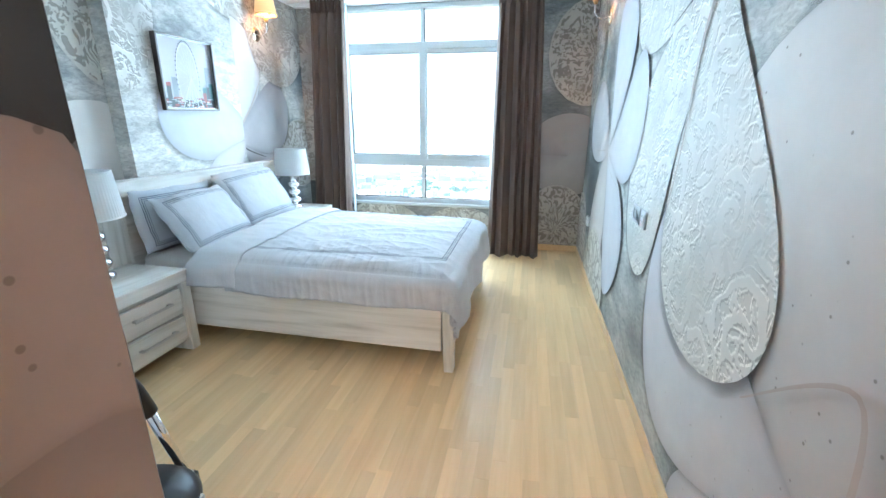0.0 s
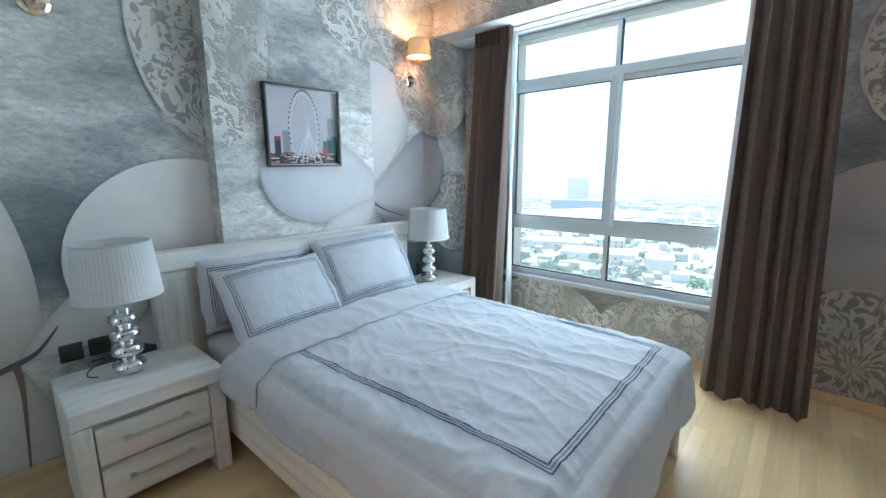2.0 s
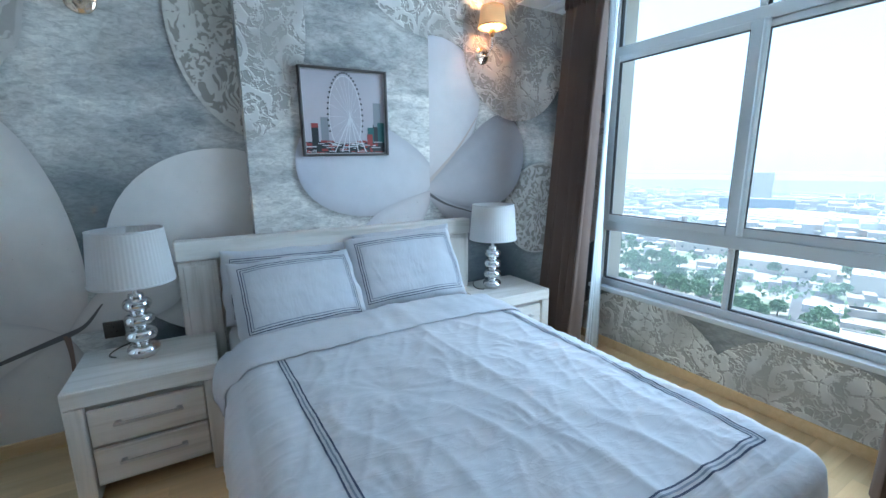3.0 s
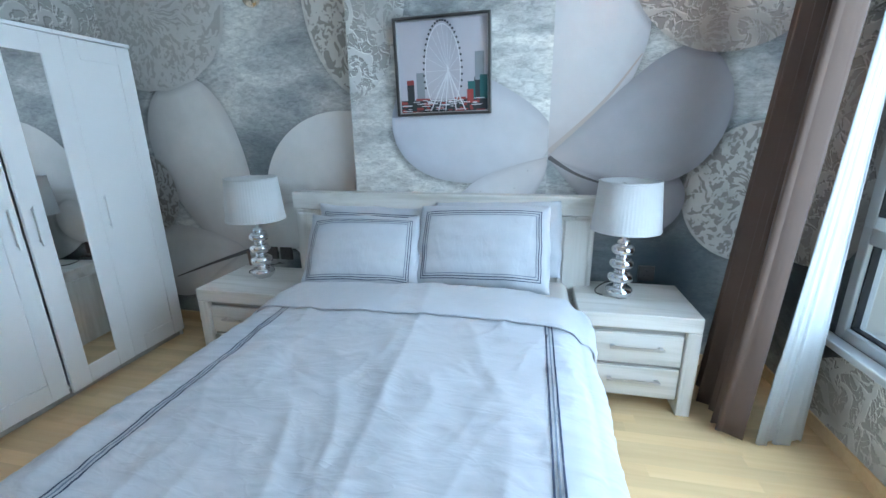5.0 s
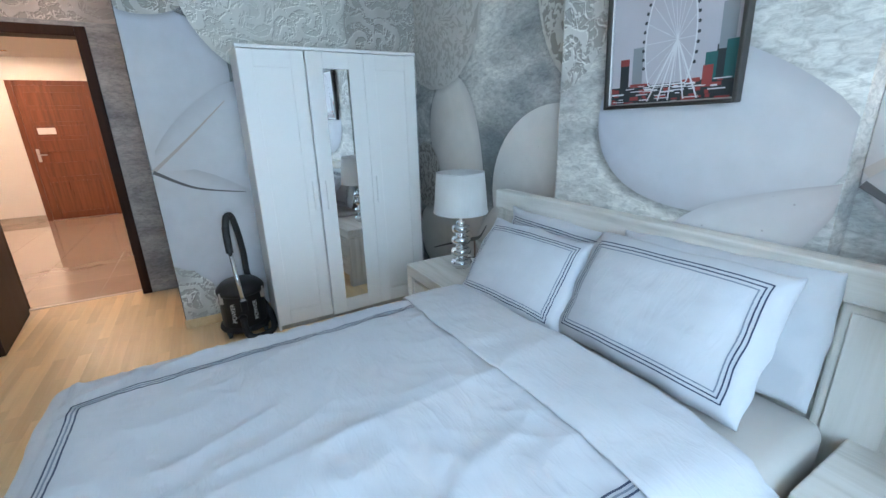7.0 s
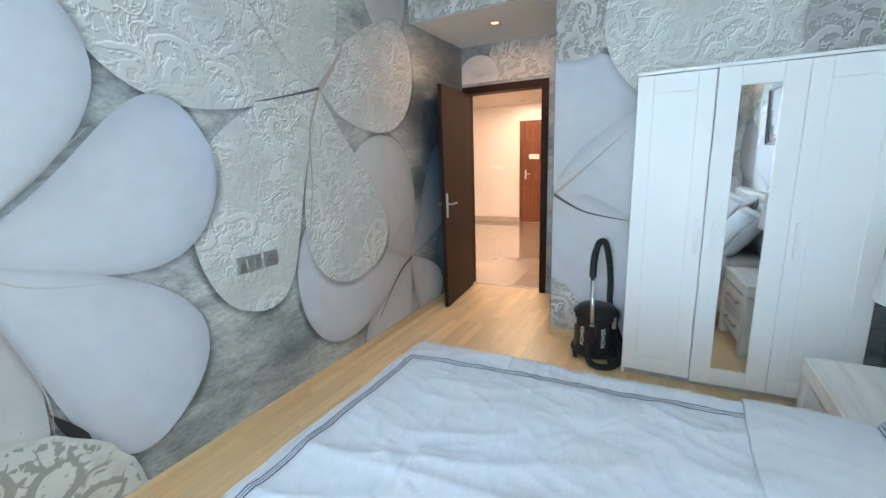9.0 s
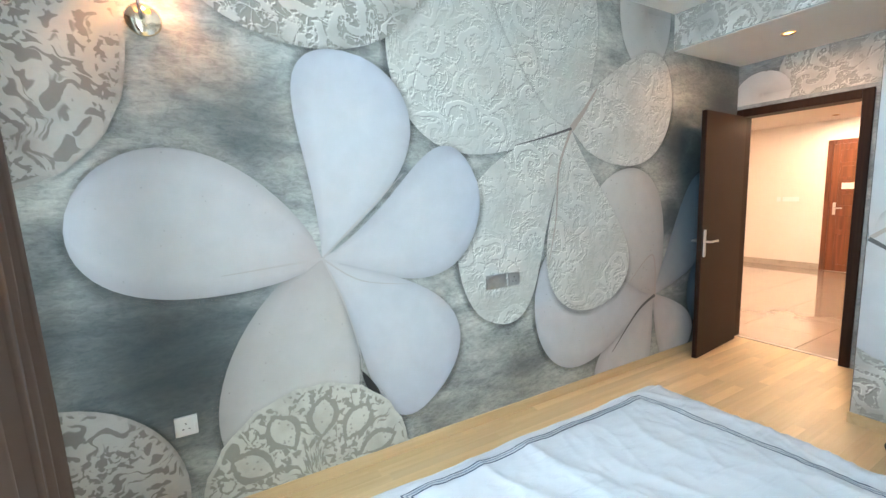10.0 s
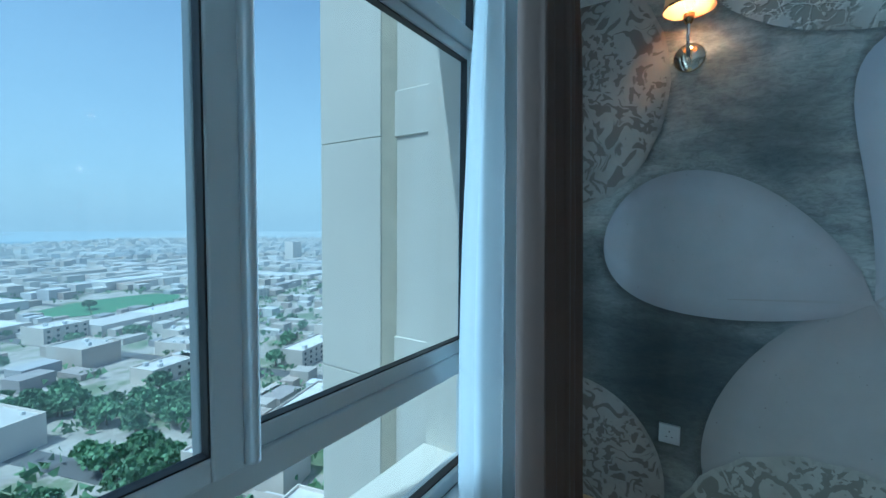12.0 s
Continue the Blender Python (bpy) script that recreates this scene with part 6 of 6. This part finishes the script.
tagged(part("road", road, M["asphalt"]), "grid of grey city streets", "road", kind="structure")

FIELD = Vector((150, 475))
fld = lathe([(0.5, 0.0), (62, 0.0), (62, 0.4), (0.5, 0.4)], 48)
bmesh.ops.scale(fld, vec=(1.0, 0.62, 1), verts=fld.verts)
fo = tagged(part("sports_field", fld, M["grass"]), "green oval sports field among low buildings", "sports field")
fo.matrix_world = pose(FIELD.x, FIELD.y, GZ + 0.2, 0, 0, 18)


def low_block(name, w, d, h, storeys, label, roof="town_roof", parapet=0.8, bays=5, wall="town_wall"):
    """Flat-roofed block: walls with a parapet, a roof slab, roof boxes and rows of windows."""
    t = thing(name, 0, 0, 0, label, "building", "low city buildings")
    wm = bmesh.new()
    for lo, hi in (((-w / 2, -d / 2, 0), (w / 2, -d / 2 + 0.4, h + parapet)), ((-w / 2, d / 2 - 0.4, 0), (w / 2, d / 2, h + parapet)),
                   ((-w / 2, -d / 2 + 0.4, 0), (-w / 2 + 0.4, d / 2 - 0.4, h + parapet)), ((w / 2 - 0.4, -d / 2 + 0.4, 0), (w / 2, d / 2 - 0.4, h + parapet))):
        add_box(wm, lo, hi)
    part("wall", wm, M[wall], t)
    rf = part("roof", box((-w / 2 + 0.4, -d / 2 + 0.4, h - 0.4), (w / 2 - 0.4, d / 2 - 0.4, h)), M[roof], t)
    for k in range(3):
        x, y, s = rc.uniform(-w / 2 + 2, w / 2 - 3), rc.uniform(-d / 2 + 2, d / 2 - 3), rc.uniform(0.8, 1.9)
        part("roof_box", box((x, y, h), (x + s * 1.3, y + s, h + s)), M["shed_roof"], rf)
    wme = bpy.data.meshes.new("window")
    wb = box((-0.8, -0.06, -0.75), (0.8, 0.06, 0.75))
    wb.to_mesh(wme)
    wb.free()
    wme.materials.append(M["town_glass"])
    for f in range(storeys):
        for k in range(bays):
            o = new("window", wme)
            o.parent = t
            o.matrix_basis = pose(-w / 2 + w * (k + 0.5) / bays, -d / 2, h * (f + 0.55) / storeys)
    return t


kinds = [low_block("villa_block", 22, 15, 7, 2, "cream flat-roofed low-rise villa block", bays=4), low_block("apartment_block", 34, 14, 9.0, 3, "pale three-storey apartment block with rows of windows", bays=7),
         low_block("warehouse", 60, 28, 8, 1, "long low city warehouse with a white roof", "shed_roof", 0.3, 6), low_block("office_block", 26, 20, 10.5, 3, "sand-coloured flat-roofed office block", bays=5)]
inv = rot.inverted()
taken = []


def free(x, y, r):
    return all(math.hypot(x - a, y - b) > r + c for a, b, c in taken)


taken.append((FIELD.x, FIELD.y, 58))
parks = [(66, 190, 20), (52, 226, 16), (38, 150, 22), (-138, 262, 24), (-87, 238, 24), (-200, 284, 34), (-60, 175, 24), (-10, 140, 20), (-250, 330, 30), (120, 205, 14)]
taken += parks
first = {k: True for k in range(4)}
for k in range(74):
    for _ in range(30):
        ang, dist = radians(rc.uniform(-75, 62)), rc.uniform(85, 470)
        x, y = -dist * math.sin(ang), dist * math.cos(ang)
        i = rc.choice((0, 0, 0, 1, 1, 2, 3)) if dist < 330 else rc.choice((1, 2, 2, 3))
        rad = (13, 18, 32, 16)[i]
        if y > 50 and free(x, y, rad * 0.8):
            taken.append((x, y, rad * 0.8))
            m = pose(x, y, GZ, 0, 0, YAW + rc.choice((0, 0, 90)) + rc.uniform(-4, 4))
            if first[i]:
                kinds[i].matrix_world, first[i] = m, False
            else:
                copy_thing(kinds[i], m)
            break
for k in range(7):
    b = low_block("long_shed", 150, 17, 7, 1, "very long industrial shed with a white roof", "shed_roof", 0.3, 9)
    b.matrix_world = pose(-330 + 16 * k, 590 + 27 * k, GZ, 0, 0, -6)
    taken.append((-330 + 16 * k, 590 + 27 * k, 60))
for name, x, y, w, d, h, mat, lab in (("tower_block", -385, 900, 44, 24, 58, "town_wall", "grey tower block by the water"), ("blue_warehouse", -344, 805, 100, 30, 18, "blue_clad", "large dark blue clad warehouse block"),
                                      ("tower_block", 640, 700, 24, 24, 48, "blue_clad", "blue-grey tower block in the haze"), ("tower_block", 560, 760, 30, 20, 40, "town_wall", "grey tower block by the water")):
    b = low_block(name, w, d, h, max(3, int(h / 5)), lab, bays=7, wall=mat)
    b.matrix_world = pose(x, y, GZ, 0, 0, YAW)
    taken.append((x, y, w * 0.6))
verts, faces = [], []
for k in range(15000):
    x, y = rc.uniform(-1700, 2300), 95 + 2300 * rc.random() ** 2.0
    if abs(x) > 300 + y * 1.5 or y > 1225 + max(0, x + 400) * 0.9:
        continue
    far = math.hypot(x, y)
    small = far < 520
    w, d, h = (rc.uniform(5, 17), rc.uniform(5, 12), rc.choice((3, 4, 4, 6, 7))) if small else (rc.uniform(7, 26), rc.uniform(7, 18), rc.choice((4, 5, 7, 7, 10, 12)))
    if rc.random() < 0.10:
        w, d, h = rc.uniform(40, 90), rc.uniform(18, 30), rc.uniform(7, 10)
    if not free(x, y, max(w, d) * 0.45):
        continue
    a = radians(YAW + rc.choice((0, 90)) + rc.uniform(-3, 3))
    ca, sa = math.cos(a), math.sin(a)
    base = len(verts)
    for z in (GZ, GZ + h):
        for px, py in ((-w, -d), (w, -d), (w, d), (-w, d)):
            verts.append((x + (px * ca - py * sa) / 2, y + (px * sa + py * ca) / 2, z))
    faces += [tuple(base + i for i in f) for f in ((4, 5, 6, 7), (0, 1, 5, 4), (1, 2, 6, 5), (2, 3, 7, 6), (3, 0, 4, 7))]
me = bpy.data.meshes.new("distant_houses")
me.from_pydata(verts, [], faces)
me.materials.append(M["town_many"])
tagged(new("distant_houses", me), "dense low-rise city of pale flat roofs", "houses", kind="stuff")


def tree(seed, r, h):
    q = random.Random(seed)
    t = thing("tree", 0, 0, 0, "broad green street tree in the city below", "tree", "city trees")
    tr = tube([(0, 0, 0), (0.1, 0, h * 0.25), (0.0, 0.1, h * 0.5)], 0.35, 8)
    for k in range(5):
        a = k * 1.3
        add_tube(tr, [(0, 0, h * 0.35), (r * 0.35 * math.cos(a), r * 0.35 * math.sin(a), h * 0.6), (r * 0.6 * math.cos(a), r * 0.6 * math.sin(a), h * 0.75)], 0.14, 6)
    part("trunk", tr, M["bark"], t)
    vs, fs = [], []
    for k in range(340):
        a, e, rr = q.uniform(0, 6.283), q.uniform(-0.5, 1.4), q.uniform(0.55, 1.0)
        c = Vector((r * rr * math.cos(a) * math.cos(e), r * rr * math.sin(a) * math.cos(e), h * 0.62 + h * 0.38 * rr * math.sin(e)))
        c += Vector((q.gauss(0, 0.3), q.gauss(0, 0.3), q.gauss(0, 0.25)))
        m = Euler((q.uniform(0, 6), q.uniform(0, 6), q.uniform(0, 6))).to_matrix()
        s = q.uniform(0.5, 1.1)
        for tri in ((((-1, -0.6, 0), (1, -0.5, 0.3), (0.2, 0.9, -0.2)), ((-0.9, 0.5, 0.4), (0.8, 0.7, -0.3), (0.1, -0.8, 0.5)))):
            fs.append((len(vs), len(vs) + 1, len(vs) + 2))
            vs += [tuple(c + m @ (Vector(p) * s)) for p in tri]
    me = bpy.data.meshes.new("crown")
    me.from_pydata(vs, [], fs)
    me.materials.append(M["leaf"])
    cr = new("crown", me)
    cr.parent = t
    return t


trees = [tree(1, 4.2, 8), tree(2, 5.2, 9), tree(3, 3.2, 6.5)]
used = [False] * 3
for px, py, pr in parks:
    for k in range(int(pr * 0.85)):
        a, d = rc.uniform(0, 6.283), pr * math.sqrt(rc.random())
        i = rc.randrange(3)
        m = pose(px + d * math.cos(a), py + d * math.sin(a), GZ, 0, 0, rc.uniform(0, 360))
        if not used[i]:
            trees[i].matrix_world, used[i] = m, True
        else:
            copy_thing(trees[i], m)
for k in range(85):
    ang, dist = radians(rc.uniform(-75, 62)), rc.uniform(90, 520)
    copy_thing(trees[rc.randrange(3)], pose(-dist * math.sin(ang), dist * math.cos(ang), GZ, 0, 0, rc.uniform(0, 360)))

vs, fs = [], []
for k in range(4800):
    x, y = rc.uniform(-700, 800), 85 + 800 * rc.random() ** 2.2
    if math.hypot((x - FIELD.x) / 1.0, (y - FIELD.y) / 0.7) < 64:
        continue
    for q in range(rc.randrange(5, 12)):
        c = Vector((x + rc.gauss(0, 2.2), y + rc.gauss(0, 2.2), GZ + rc.uniform(0.8, 4.5)))
        m = Euler((rc.uniform(0, 6), rc.uniform(0, 6), rc.uniform(0, 6))).to_matrix()
        s = rc.uniform(0.9, 2.0)
        fs.append((len(vs), len(vs) + 1, len(vs) + 2))
        vs += [tuple(c + m @ (Vector(p) * s)) for p in ((-1, -0.6, 0), (1, -0.5, 0.3), (0.2, 0.9, -0.2))]
me = bpy.data.meshes.new("garden_shrubs")
me.from_pydata(vs, [], fs)
me.materials.append(M["leaf"])
tagged(new("garden_shrubs", me), "scattered green garden shrubs between the houses", "shrubs", kind="stuff")

# ---- coastal haze put in as glowing see-through sheets, thinning with height ----
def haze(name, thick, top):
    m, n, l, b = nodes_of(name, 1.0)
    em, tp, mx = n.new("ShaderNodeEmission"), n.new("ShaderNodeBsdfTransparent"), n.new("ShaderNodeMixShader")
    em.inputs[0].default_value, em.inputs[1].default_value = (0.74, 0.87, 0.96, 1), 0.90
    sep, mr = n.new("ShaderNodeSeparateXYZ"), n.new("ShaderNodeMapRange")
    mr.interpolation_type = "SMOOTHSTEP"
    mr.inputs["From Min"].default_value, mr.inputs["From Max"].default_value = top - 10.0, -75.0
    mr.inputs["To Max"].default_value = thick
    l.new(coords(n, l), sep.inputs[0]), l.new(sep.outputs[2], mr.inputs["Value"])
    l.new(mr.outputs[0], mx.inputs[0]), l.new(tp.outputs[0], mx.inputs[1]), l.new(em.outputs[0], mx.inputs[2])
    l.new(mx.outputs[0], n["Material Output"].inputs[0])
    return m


# the farthest, tallest sheet also pales the lower sky
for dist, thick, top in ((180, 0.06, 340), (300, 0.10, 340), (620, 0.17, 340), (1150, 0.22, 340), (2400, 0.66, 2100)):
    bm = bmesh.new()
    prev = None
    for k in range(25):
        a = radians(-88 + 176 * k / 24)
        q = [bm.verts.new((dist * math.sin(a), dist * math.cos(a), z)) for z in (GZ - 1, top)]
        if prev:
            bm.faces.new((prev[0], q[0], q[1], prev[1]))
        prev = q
    hz = tagged(part("backdrop_haze_sheet", bm, haze("haze_glow", thick, top)), "see-through glowing sheet standing in for haze over the far city", "haze", kind="structure")
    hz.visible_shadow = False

# ---- floors: laminate strips and hall tiles ----
floor = setting("floor", boxes(((XW - 0.02, YD - 0.12, -0.03), (XE + 0.02, YN + 0.02, -0.008))), M["joint"], "honey-coloured laminate strip floor", "floor")
SW, rf = 0.066, random.Random(21)
shared = {}


def strip_mesh(length):
    key = round(length, 2)
    if key not in shared:
        b = box((-SW / 2 + 0.0001, 0.0001, -0.008), (SW / 2 - 0.0001, key - 0.0001, 0.0), 0.0003, 1)
        me = bpy.data.meshes.new("plank")
        b.to_mesh(me)
        b.free()
        me.materials.append(M["oak"])
        shared[key] = me
    return shared[key]


rest = bmesh.new()
rows = int((XE - XW) / SW)
for r in range(rows + 1):
    x = XE - SW * (r + 0.5)
    if x < XW + SW * 0.4:
        continue
    y = YD - 0.10 - rf.choice((0.0, 0.14, 0.27, 0.41))
    while y < YN:
        ln = rf.choice((0.42, 0.50, 0.60, 0.72, 0.85))
        a, b = max(y, YD - 0.11), min(y + ln, YN)
        y += ln
        if b - a < 0.03:
            continue
        if r < 24:
            o = new("plank", strip_mesh(b - a))
            o.parent = floor
            o.matrix_basis = pose(x, a, 0)
        else:
            add_box(rest, (x - SW / 2 + 0.0001, a + 0.0001, -0.008), (x + SW / 2 - 0.0001, b - 0.0001, 0.0))
tagged(part("plank_field", rest, M["oak_many"], floor), kind="stuff")
tile = bpy.data.meshes.new("tile")
tb = box((0.0015, 0.0015, -0.006), (0.5985, 0.5985, 0.0), 0.001, 1)
tb.to_mesh(tile)
tb.free()
tile.materials.append(M["marble"])
for i in range(7):
    for j in range(8):
        o = new("tile", tile)
        o.parent = floor_hall
        o.matrix_basis = pose(HX0 + 0.6 * i, YD - 0.12 - 0.6 * (j + 1), 0)
part("threshold", box((DX0, YD - 0.14, -0.006), (DX1, YD - 0.09, 0.004), 0.002, 1), M["marble_dark"], floor_hall)
